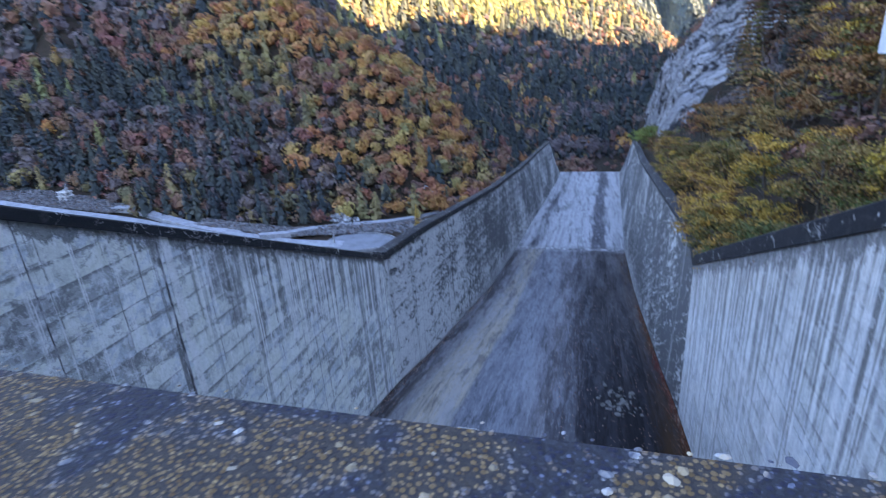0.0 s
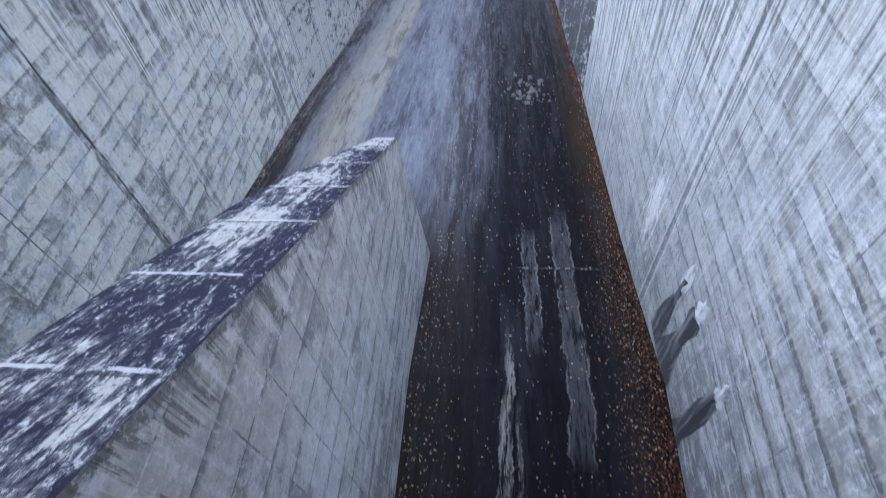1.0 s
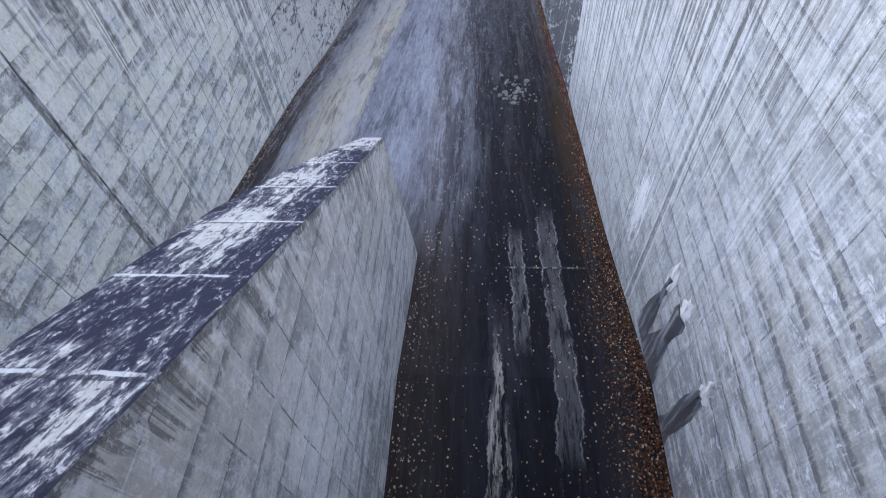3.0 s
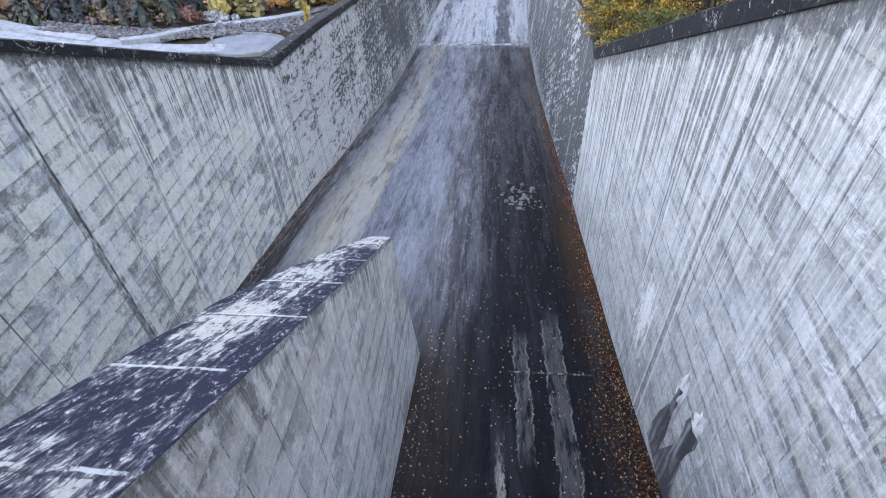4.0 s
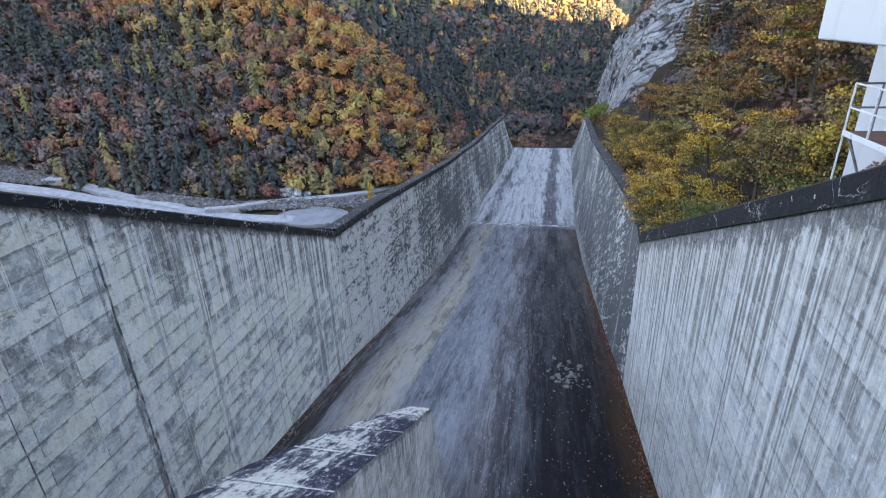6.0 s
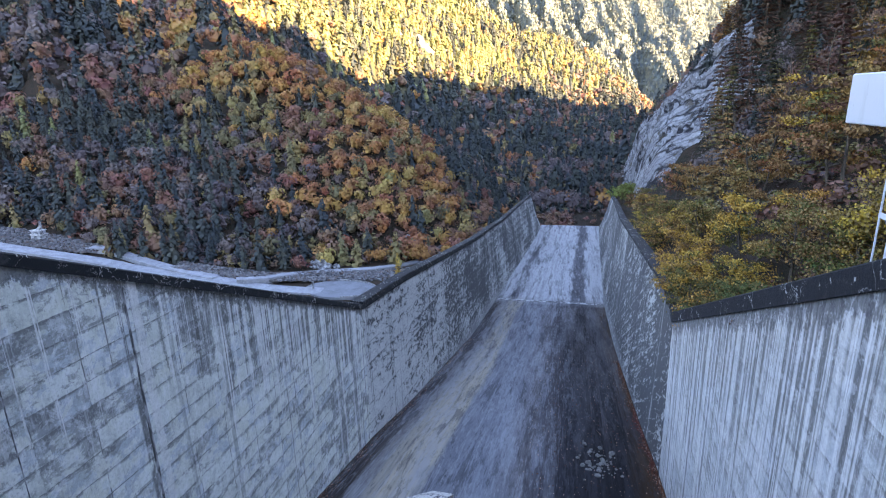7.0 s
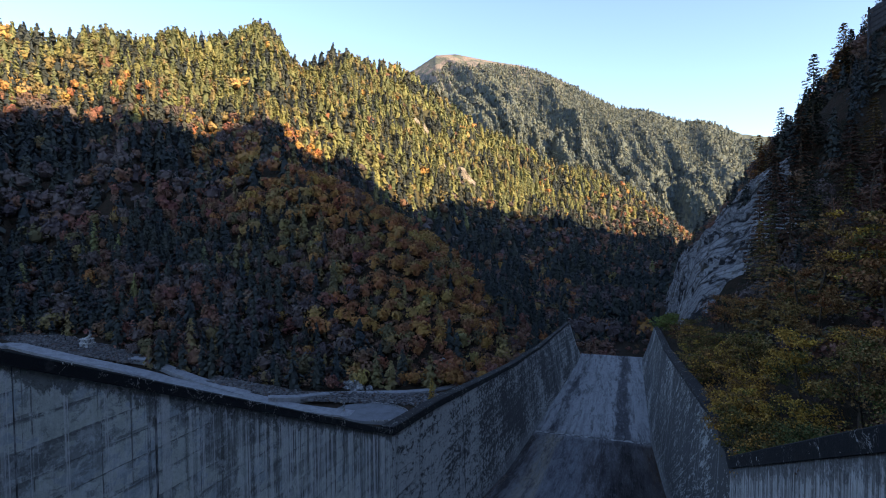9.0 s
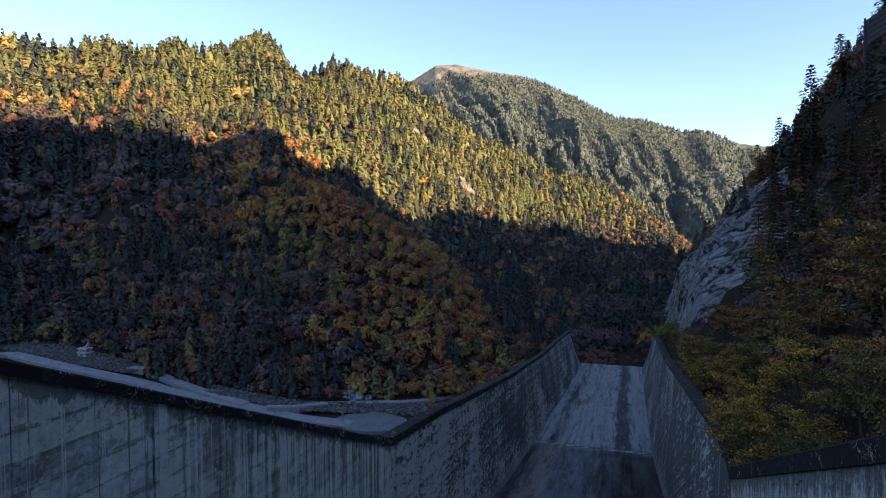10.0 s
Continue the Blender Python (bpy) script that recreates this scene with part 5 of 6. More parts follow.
# the gate sill under the crest, broken in the middle
for x0, x1, w in ((-2.4, 0.3, 0.62), (0.6, 1.5, 0.34), (1.9, 4.55, 0.55)):
    bm = bmesh.new()
    box(bm, (x0, 2.75 - w, -17.6), (x1, 2.75 + w * 0.4, -17.36), 0.03)
    bmesh.ops.subdivide_edges(bm, edges=bm.edges[:], cuts=7, use_grid_fill=True)
    for v in bm.verts:
        q = v.co.copy()
        v.co.y += 0.34 * noise.noise(Vector((q.x * 2.3, q.y, 1.0))) + 0.14 * noise.noise(Vector((q.x * 7.0, q.y * 4, 3.0)))
        v.co.x += 0.22 * noise.noise(Vector((q.y * 3.0, q.x, 5.0)))
        v.co.z += 0.10 * noise.noise(Vector((q.x * 3.1, q.y * 3.1, 9.0))) - 0.02
    tagged(part("gate_sill", bm, M_WORN), "worn pale concrete gate sill on the wet floor", "sill", kind="structure")

# rubble stranded on the floor
M_STONE = mat("rubble_stone", (0.15, 0.145, 0.135), 0.95, [(6, U, (0.08, 0.08, 0.07), 0.45, 0.6, 5)], 0.03, 8)
pile = empty("rubble_heap", (2.1, 31.2, floor_z(31.2)), "small heap of grey stones stranded on wet concrete", "rubble")
for k in range(70):
    bm = bmesh.new()
    bmesh.ops.create_icosphere(bm, subdivisions=1, radius=1.0)
    s = 0.06 + 0.16 * random.random() ** 2
    px, py = random.gauss(0, 0.62), random.gauss(0, 1.2)
    for v in bm.verts:
        v.co = Vector((v.co.x * s * random.uniform(0.8, 1.3) + px, v.co.y * s * random.uniform(0.8, 1.3) + py, v.co.z * s * 0.55 + s * 0.25 - 0.225 * py))
    part("stone", bm, M_STONE, pile)

# joints of the side walls: open grooves with a dark lip
M_JOINT = mat("joint_dirt", (0.07, 0.07, 0.07), 1.0, [(5, (1, 1, 0.3), (0.30, 0.30, 0.30), 0.46, 0.56, 6)], 0.02, 12)
for side, yj, w, wall in ((-1, 12.6, 0.05, wall_left), (-1, 8.6, 0.02, wall_left), (-1, 30.2, 0.03, wall_left), (1, 29.3, 0.07, wall_right), (1, 20.5, 0.012, wall_right), (-1, 21.5, 0.012, wall_left)):
    x = XL if side < 0 else XR
    n = 14
    z0, z1 = floor_z(yj), top_z(yj, side)
    vs, fs = [], []
    for i in range(n + 1):
        z = z0 + (z1 - z0) * i / n
        ww = w * (0.7 + 0.6 * random.random())
        for dy, dx in ((-ww, 0.002), (0.0, 0.012), (ww, 0.002)):
            vs.append((x - side * dx, yj + dy, z))
    for i in range(n):
        for k in range(2):
            a = 3 * i + k
            fs.append((a, a + 1, a + 4, a + 3) if side < 0 else (a, a + 3, a + 4, a + 1))
    mesh_ob("joint", vs, fs, M_JOINT, wall)
for side, wall, ys in ((-1, wall_left_far, (46, 62, 78, 110, 128)), (1, wall_right_far, (46, 62, 78, 110))):
    for yj in ys:
        xb, xt = (XL if side < 0 else XR) + bend(yj), (XL if side < 0 else XR) + bend(yj) + side * lean(yj, side)
        zb, zt = floor_z(yj), top_z(yj, side)
        vs = [(xb - side * 0.015, yj - 0.06, zb), (xb - side * 0.015, yj + 0.06, zb), (xt - side * 0.015, yj + 0.06, zt), (xt - side * 0.015, yj - 0.06, zt)]
        mesh_ob("joint", vs, [(0, 1, 2, 3)], M_JOINT, wall)

# weep brackets low on the right wall, each over its dark run of water
M_LIME = mat("lime_crust", (0.62, 0.62, 0.60), 0.9, [(4, (1, 1, 0.3), (0.3, 0.3, 0.3), 0.5, 0.65, 6)], 0.03, 10)
M_DAMP = mat("damp_run", (0.07, 0.072, 0.078), 0.6, [(4, (1, 1, 0.12), (0.22, 0.225, 0.235), 0.50, 0.60, 7)], 0.01, 12)
for y0, w in ((9.3, 0.85), (8.0, 1.35), (5.6, 0.9)):
    holder = empty("weep_bracket", (XR, y0, -13.5), "lime-crusted weep outlet with a dark damp run on concrete", "outlet", "weep outlets")
    vs, fs = [], []
    n = 10
    for i in range(n + 1):
        t = i / n
        ww = w * (0.16 + 0.36 * t + 0.10 * math.sin(7 * t + y0) + 0.08 * random.random())
        z = -0.15 - 4.0 * t
        sh = 0.35 * t
        vs += [(-0.006, sh - ww, z), (-0.10 * (1 - t) - 0.008, sh, z), (-0.006, sh + ww, z)]
    for i in range(n):
        for k in range(2):
            a = 3 * i + k
            fs.append((a, a + 3, a + 4, a + 1))
    mesh_ob("damp_run", vs, fs, M_DAMP, holder)
    vs, fs = [], []
    for i in range(9):
        t = i / 8
        ww = w * 0.17 * (0.35 + math.sin(math.pi * min(1, t * 1.1))) * (0.5 + random.random())
        vs += [(-0.004, -0.15 - ww + 0.2 * t, 0.7 - 2.1 * t), (-0.05, -0.1 + 0.2 * t, 0.7 - 2.1 * t), (-0.004, -0.05 + ww + 0.2 * t, 0.7 - 2.1 * t)]
    for i in range(8):
        for k in range(2):
            a = 3 * i + k
            fs.append((a, a + 3, a + 4, a + 1))
    mesh_ob("lime_crust", vs, fs, M_LIME, holder)

# a broken seam on the wet floor
M_CRUST = mat("floor_crust", (0.15, 0.145, 0.135), 0.9, [(2.6, (1, 0.4, 1), (0.02, 0.02, 0.022), 0.46, 0.52, 9)], 0.02, 12)
bm = bmesh.new()
box(bm, (1.0, 13.35, floor_z(13.35) - 0.05), (4.5, 13.43, floor_z(13.35) + 0.02), 0.01)
part("seam", bm, M_CRUST, floor_ob)

# fallen leaves: a drift along the right wall, thin cover elsewhere
gen = np.random.default_rng(5)
pts = []
for count, kind in ((11500, 0), (2300, 1), (450, 2), (1600, 3)):
    y = 2.0 + 58.0 * gen.random(count) ** 1.7
    if kind == 0:
        wd = 0.35 + 0.95 * np.exp(-((y - 8) / 9) ** 2) + 0.15 * np.sin(y * 1.3)
        x = XR - 0.05 - np.abs(gen.normal(0, 1, count)) * wd * 0.62
    elif kind == 1:
        x = gen.uniform(-2.8, XR, count)
    elif kind == 2:
        x = -2.85 + np.abs(gen.normal(0, 0.8, count))
        y = 2 + 14 * gen.random(count)
    else:
        x = XL + 0.05 + np.abs(gen.normal(0, 0.35, count))
        y = 6 + 60 * gen.random(count)
    pts.append(np.column_stack([x, y]))
pts = np.concatenate(pts)
zz = np.array([floor_z(v) for v in pts[:, 1]]) + gen.uniform(0.012, 0.05, len(pts))
c = np.column_stack([pts, zz])
nr = unit(np.column_stack([gen.normal(0, 0.35, len(c)), gen.normal(0, 0.35, len(c)), np.ones(len(c))]))
Q = cards(c, nr, 0.066, gen).reshape(-1, 3)
M_LITTER = [leaf_mat("fallen_rust", (0.085, 0.028, 0.014), 0.8), leaf_mat("fallen_tan", (0.30, 0.20, 0.15), 0.5)]
mesh = mesh_ob("fallen_leaves", Q, [(4 * i, 4 * i + 1, 4 * i + 2, 4 * i + 3) for i in range(len(c))], M_LITTER, idx=(gen.random(len(c)) < np.where(np.arange(len(c)) < 11500, 0.12, 0.5)).astype(int))
tagged(mesh, "brown and tan fallen leaves drifted on the wet floor", "leaves", kind="stuff")

# pebbles that stand proud of the parapet's worn top
N = 5500
px, py = gen.uniform(-1.5, 1.1, N), EDGE - gen.uniform(0.004, 0.5, N)
sz = 0.0012 + 0.0030 * gen.random(N) ** 4
octa = np.array([(1, 0, 0), (0, 1, 0), (-1, 0, 0), (0, -1, 0), (0.1, 0.05, 0.8), (0.7, 0.7, 0.3), (-0.7, 0.6, 0.3), (-0.65, -0.7, 0.3), (0.7, -0.65, 0.3)])
of = np.array([(0, 5, 4), (5, 1, 4), (1, 6, 4), (6, 2, 4), (2, 7, 4), (7, 3, 4), (3, 8, 4), (8, 0, 4)])
ang = gen.uniform(0, 6.28, N)
sc = np.column_stack([sz * gen.uniform(0.8, 1.4, N), sz * gen.uniform(0.7, 1.1, N), sz * gen.uniform(0.5, 0.9, N)])
L = octa[None] * sc[:, None]
V = np.stack([L[..., 0] * np.cos(ang)[:, None] - L[..., 1] * np.sin(ang)[:, None] + px[:, None], L[..., 0] * np.sin(ang)[:, None] + L[..., 1] * np.cos(ang)[:, None] + py[:, None],
              L[..., 2] - 0.2254], -1).reshape(-1, 3)
Fc = (of[None] + 9 * np.arange(N)[:, None, None]).reshape(-1, 3)


def pebble_mat():
    n = Nodes("pebbles", 0.9)
    col = n.mix(n.island, (0.055, 0.058, 0.07), (0.30, 0.30, 0.30))
    n2 = n.math("FRACT", n.mul(n.island, 17.3))
    col = n.mix(n.ramp(n2, 0.6, 1.0, 0.0, 0.8), col, (0.28, 0.18, 0.08))
    tan, moss = patches(n)
    col = n.mix(n.mul(tan, 0.5), col, (0.33, 0.235, 0.11))
    col = n.mix(n.mul(moss, n.ramp(n2, 0.85, 0.95, 0.9, 0.3)), col, (0.032, 0.038, 0.06))
    return n.done(col, n.noise(300, U, 4, 0.6), 0.0006)


peb = mesh_ob("pebbles", V, Fc, pebble_mat(), parapet, smooth=False)
tagged(peb, "small exposed stones in the worn concrete", kind="stuff")


# ---- the left bench: road, turning lot, stone bank, marker ----
def ribbon(name, line, width, material, label, category, lift=0.06, kind="structure", n=60):
    """A road that follows a smooth line over the land."""
    P = np.array(line, float)
    t = np.linspace(0, len(P) - 1, n)
    i = np.clip(t.astype(int), 0, len(P) - 2)
    f = (t - i)[:, None]
    p0, p1, p2, p3 = P[np.clip(i - 1, 0, None)], P[i], P[i + 1], P[np.clip(i + 2, None, len(P) - 1)]
    C = 0.5 * (2 * p1 + (p2 - p0) * f + (2 * p0 - 5 * p1 + 4 * p2 - p3) * f ** 2 + (3 * p1 - p0 - 3 * p2 + p3) * f ** 3)
    d = np.gradient(C[:, :2], axis=0)
    d = d / np.linalg.norm(d, axis=1, keepdims=True)
    s = np.column_stack([-d[:, 1], d[:, 0]])
    vs, fs = [], []
    for c, q in zip(C, s):
        for k, dz in ((-0.5, -3.0), (-0.5, 0.0), (0.5, 0.0), (0.5, -3.0)):
            vs.append((c[0] + q[0] * k * width, c[1] + q[1] * k * width, c[2] + lift + dz))
    for i in range(n - 1):
        a, b = 4 * i, 4 * i + 4
        for k in range(3):
            fs.append((a + k, b + k, b + k + 1, a + k + 1))
    return tagged(mesh_ob(name, vs, fs, material), label, category, kind=kind)


ROAD = [(-300, 190, -29.5), (-197, 118.5, -34.6), (-180.3, 117.1, -36.2), (-168.3, 117.1, -37.5), (-157.9, 117.9, -38.9), (-148.2, 119, -40.2), (-139.1, 120.4, -41.6), (-130, 121.6, -43.2), (-120.7, 122.6, -45.0),
        (-98.3, 123.7, -47.1), (-82.9, 125, -49.2), (-66, 127, -50.0), (-60, 129, -50.2)]
ribbon("road", ROAD, 4.8, M_ROAD, "pale grey asphalt access road below the wall", "road")
ribbon("slip_lane", [(-148.5, 126.6, -40.9), (-143.2, 127.6, -40.3), (-138.2, 128.9, -41.0), (-131.8, 128.4, -42.6), (-115.4, 126.1, -45.0), (-98.8, 124.6, -46.8)], 3.4, M_ROAD, "pale asphalt slip lane curving into the road", "road", 0.1)
ribbon("track", [(-92, 124.5, -47.4), (-86, 129.5, -48.3), (-82, 135, -48.9), (-74, 142, -49.9), (-58, 150.5, -50.5), (-48, 166, -51.8), (-44, 190, -52.4)], 2.6, M_ROAD, "narrow grey track climbing along the wooded bank", "road", 0.5)
# turning lot with a kerb
bm = bmesh.new()
ring = [(-62.5 + 10.5 * math.cos(a), 129.3 + 6.9 * math.sin(a)) for a in np.linspace(0, 2 * math.pi, 41)[:-1]]
top = [bm.verts.new((x, y, -49.9)) for x, y in ring]
low = [bm.verts.new((x, y, -52.0)) for x, y in ring]
bm.faces.new(top)
for i in range(40):
    bm.faces.new((top[i], low[i], low[(i + 1) % 40], top[(i + 1) % 40]))
M_LOT = mat("worn_asphalt", (0.135, 0.142, 0.155), 0.9, [(0.35, U, (0.10, 0.105, 0.115), 0.42, 0.62, 8), (2.5, U, (0.19, 0.195, 0.205), 0.57, 0.66, 7)], 0.005, 20)
lot = tagged(part("turning_lot", bm, M_LOT), "pale asphalt turning lot at the road's end", "lot", kind="structure")
vs, fs = [], []
for a in np.linspace(-1.3, 1.9, 30):
    for q in (11.0, 11.35):
        for z in (-49.9, -49.62):
            vs.append((-62.5 + (q - 0.9) * math.cos(a), 129.3 + (q - 0.9) * 0.655 * math.sin(a), z))
for i in range(29):
    a, b = 4 * i, 4 * i + 4
    for k0, k1 in ((0, 1), (1, 3), (3, 2)):
        fs.append((a + k0, b + k0, b + k1, a + k1))
mesh_ob("kerb", vs, fs, M_JOINT, lot)

# low marker post and kerb block at the lot's edge
post = empty("marker_post", (-70.0, 127.5, -49.9), "short dark marker post on the lot's edge", "post")
for nm, r0, z0, z1 in (("base", 0.45, -0.3, 0.35), ("shaft", 0.22, 0.35, 2.0), ("cap", 0.34, 2.0, 2.3)):
    bm = bmesh.new()
    bar(bm, (0, 0, z0), (0, 0, z1), r0, 8, 0.9)
    part(nm, bm, M_JOINT, post)
# banks of loose stones between the two roads and above the upper road
CUBE = np.array([(-1, -1, -1), (1, -0.9, -1), (0.9, 1, -1), (-1, 0.9, -1), (-0.7, -0.8, 0.8), (0.8, -0.7, 0.7), (0.7, 0.8, 0.9), (-0.8, 0.7, 0.7)])
CUBE_FACES = np.array([(4, 5, 6, 7), (0, 1, 5, 4), (1, 2, 6, 5), (2, 3, 7, 6), (3, 0, 4, 7)])


def stony_mat():
    n = Nodes("bank_stone", 0.95)
    col = n.mix(n.island, (0.040, 0.040, 0.044), (0.17, 0.165, 0.165))
    col = n.mix(n.ramp(n.math("FRACT", n.mul(n.island, 13.7)), 0.7, 1.0, 0.0, 0.7), col, (0.10, 0.055, 0.036))
    return n.done(col, n.noise(6, U, 6, 0.7), 0.05)


M_BANKSTONE = stony_mat()


def stone_bank(line, count, big, seed):
    """Loose stones along a line of (x, y, half width, lowest z)."""
    gen = np.random.default_rng(seed)
    t = gen.random(count) * (len(line) - 1)
    bx, by, hw, lo = (np.interp(t, np.arange(len(line)), [p[k] for p in line]) for k in range(4))
    bx, by = bx + gen.normal(0, 1.2, count), by + gen.uniform(-1, 1, count) * hw
    bz = np.maximum(land(np.column_stack([bx, by])), lo)
    sz = big * (0.35 + 0.65 * gen.random(count) ** 2)
    ang = gen.uniform(0, 6.28, count)
    L = CUBE[None] * (sz[:, None, None] * gen.uniform(0.6, 1.25, (count, 1, 3)))
    ca, sa = np.cos(ang)[:, None], np.sin(ang)[:, None]
    V = np.stack([L[..., 0] * ca - L[..., 1] * sa + bx[:, None], L[..., 0] * sa + L[..., 1] * ca + by[:, None], L[..., 2] * 0.8 + bz[:, None] + 0.15], -1)
    return tagged(mesh_ob("stone_bank", V.reshape(-1, 3), (CUBE_FACES[None] + 8 * np.arange(count)[:, None, None]).reshape(-1, 4), M_BANKSTONE),
                  "bank of loose grey stones beside the road", "stones", kind="stuff")


stone_bank([(-114, 128.5, 2.6, -45.2), (-88, 131.5, 3.4, -48.6), (-48, 148, 6.0, -51.2)], 5000, 0.5, 11)
stone_bank([(-205, 129, 6.0, -36.5), (-180, 126.5, 6.5, -36.6), (-160, 126.5, 6.0, -38.6), (-142, 127, 3.5, -41.0)], 4500, 0.45, 12)
M_BOULDER = mat("boulder_stone", (0.30, 0.305, 0.31), 0.95, [(0.8, U, (0.10, 0.10, 0.105), 0.46, 0.54, 9), (3, U, (0.40, 0.40, 0.40), 0.56, 0.64, 8)], 0.1, 3)
# bare boulders at the foot of the woods, and a stone marker on its plinth
for bx, by, s in ((-77, 147, 2.2), (-79.5, 147.5, 1.7), (-75, 147, 1.6), (-77.5, 149.5, 2.4), (-72.5, 148, 1.1), (-56, 172, 2.0), (-53.5, 173, 1.4)):
    bm = bmesh.new()
    bmesh.ops.create_icosphere(bm, subdivisions=3, radius=1.0)
    for v in bm.verts:
        v.co = v.co * (0.9 + 0.5 * noise.noise(v.co * 1.6 + Vector((bx, by, 0))) + 0.25 * noise.cell(v.co * 2.3 + Vector((by, bx, 0)))) * s
    ob = part("boulder", bm, M_BOULDER)
    ob.location = (bx, by, float(land(np.array([[bx, by]]))[0]) + 0.2 * s)
    tagged(ob, "large pale grey boulder at the woods' edge", "boulder", "boulders by the road")
mark = empty("stone_marker", (-163, 127.5, -39.4), "pale grey leaning stone marker on a stepped plinth", "monument")
for nm, x, y, z0, z1 in (("plinth", 1.9, 1.3, -1.0, 2.4), ("step", 2.1, 1.4, 2.4, 2.8), ("step", 1.7, 1.1, 2.8, 3.7), ("step", 1.9, 1.3, 3.7, 4.1)):
    bm = bmesh.new()
    box(bm, (-x, -y, z0), (x, y, z1), 0.1)
    part(nm, bm, M_BOULDER if z1 in (2.4, 3.7) else M_PALE, mark)
bm = bmesh.new()
px, pz, pr = 0.1, 4.0, 0.7
for k in range(6):
    qx, qz = px + (0.5, 0.45, 0.3, 0.1, -0.1, -0.2)[k], pz + (0.4, 0.5, 0.6, 0.5, 0.4, 0.3)[k]
    bar(bm, (px, 0, pz), (qx, 0, qz), pr, 7, 0.88)
    px, pz, pr = qx, qz, pr * 0.86
part("stone", bm, M_BOULDER, mark)

# ---- the hut with its landing on the right wall ----
M_WHITE = mat("white_paint", (0.44, 0.45, 0.46), 0.7, [(1.0, (1, 1, 0.25), (0.35, 0.35, 0.34), 0.52, 0.7, 6), (7, (1, 1, 0.4), (0.28, 0.27, 0.25), 0.66, 0.78, 5)], 0.004, 20)
M_STEEL = mat("pale_steel", (0.55, 0.56, 0.57), 0.5, [(4, U, (0.30, 0.24, 0.19), 0.60, 0.75, 5)], 0.002, 40)
# darkened copy of the steel, with shade in its colour, for rear parts
M_SHADEDSTEEL = mat("shaded_steel", (0.16, 0.165, 0.18), 0.6, [(4, U, (0.10, 0.08, 0.07), 0.5, 0.7, 5)], 0.002, 40)
M_RUST = mat("rusty_plate", (0.13, 0.055, 0.035), 0.85, [(3, U, (0.07, 0.03, 0.025), 0.45, 0.6, 6)], 0.004, 30)
hut = empty("gate_hut", (7.2, 14.7, -6.0), "white-painted gate hut with overhanging flat roof", "hut")


def rel(bm):
    for v in bm.verts:
        v.co -= Vector((7.2, 14.7, -6.0))
    return bm


bm = bmesh.new()
box(bm, (8.4, 6.5, -6.5), (11.5, 16.7, -0.86), 0.02)
part("wall", rel(bm), M_WHITE, hut)
bm = bmesh.new()
box(bm, (6.43, 6.0, -0.86), (11.8, 15.5, 0.30), 0.03)
roof = part("roof", rel(bm), M_WHITE, hut, "white roof slab with deep fascia")
bm = bmesh.new()
bar(bm, (6.95, 14.2, 0.3), (6.95, 14.2, 1.6), 0.035)
part("mast", rel(bm), M_STEEL, roof)
landing = empty("steel_landing", (7.2, 14.7, -6.0), "pale steel landing with railing over the wall coping", "landing")
bm = bmesh.new()
box(bm, (7.2, 6.5, -3.0), (8.38, 14.7, -2.94), 0.01)
part("floor_plate", rel(bm), M_RUST, landing, "rust-brown floor plate")
bm = bmesh.new()
box(bm, (7.15, 6.5, -3.06), (7.2, 14.74, -2.93), 0.01)
part("edge_beam", rel(bm), M_STEEL, landing)
for y in (14.7, 13.65, 12.6, 11.5, 10.4, 9.3, 8.2):
    bm = bmesh.new()
    bar(bm, (7.17, y, -3.0 if y < 14 else -6.3), (7.17, y, -1.82), 0.024)
    part("post", rel(bm), M_STEEL, landing)
for z in (-1.82, -2.38):
    bm = bmesh.new()
    bar(bm, (7.17, 14.7, z), (7.17, 7.0, z), 0.022)
    part("rail", rel(bm), M_STEEL, landing)
    bm = bmesh.new()
    bar(bm, (7.17, 14.7, z), (8.38, 14.7, z), 0.026)
    part("end_rail", rel(bm), M_SHADEDSTEEL, landing)
for x in (7.75, 8.3):
    bm = bmesh.new()
    bar(bm, (x, 14.7, -3.0), (x, 14.7, -1.82), 0.026)
    part("end_post", rel(bm), M_SHADEDSTEEL, landing)
bm = bmesh.new()
bar(bm, (7.25, 14.6, -3.05), (7.75, 14.1, -4.6), 0.035)
part("brace", rel(bm), M_SHADEDSTEEL, landing)
bm = bmesh.new()
bar(bm, (8.2, 14.3, -6.0), (8.2, 14.3, -3.05), 0.05)
part("rear_leg", rel(bm), M_SHADEDSTEEL, landing)
# leaves on the ground behind the coping
gen = np.random.default_rng(15)
N = 5600
x, y = gen.uniform(6.6, 8.6, N), gen.uniform(7, 15.4, N)
z = np.maximum(land(np.column_stack([x, y])), np.array([top_z(v, 1) for v in y]) + 0.45) + gen.uniform(0.02, 0.2, N)
c = np.column_stack([x, y, z])
Q = cards(c, unit(np.column_stack([gen.normal(0, 0.5, N), gen.normal(0, 0.5, N), np.ones(N)])), 0.085, gen).reshape(-1, 3)
tagged(mesh_ob("leaf_drift", Q, [(4 * i, 4 * i + 1, 4 * i + 2, 4 * i + 3) for i in range(N)], [leaf_mat("drift_orange", (0.26, 0.115, 0.032), 0.5), M_LITTER[1]], idx=(gen.random(N) < 0.3).astype(int)),
       "orange fallen leaves drifted behind the coping", "leaves", kind="stuff")

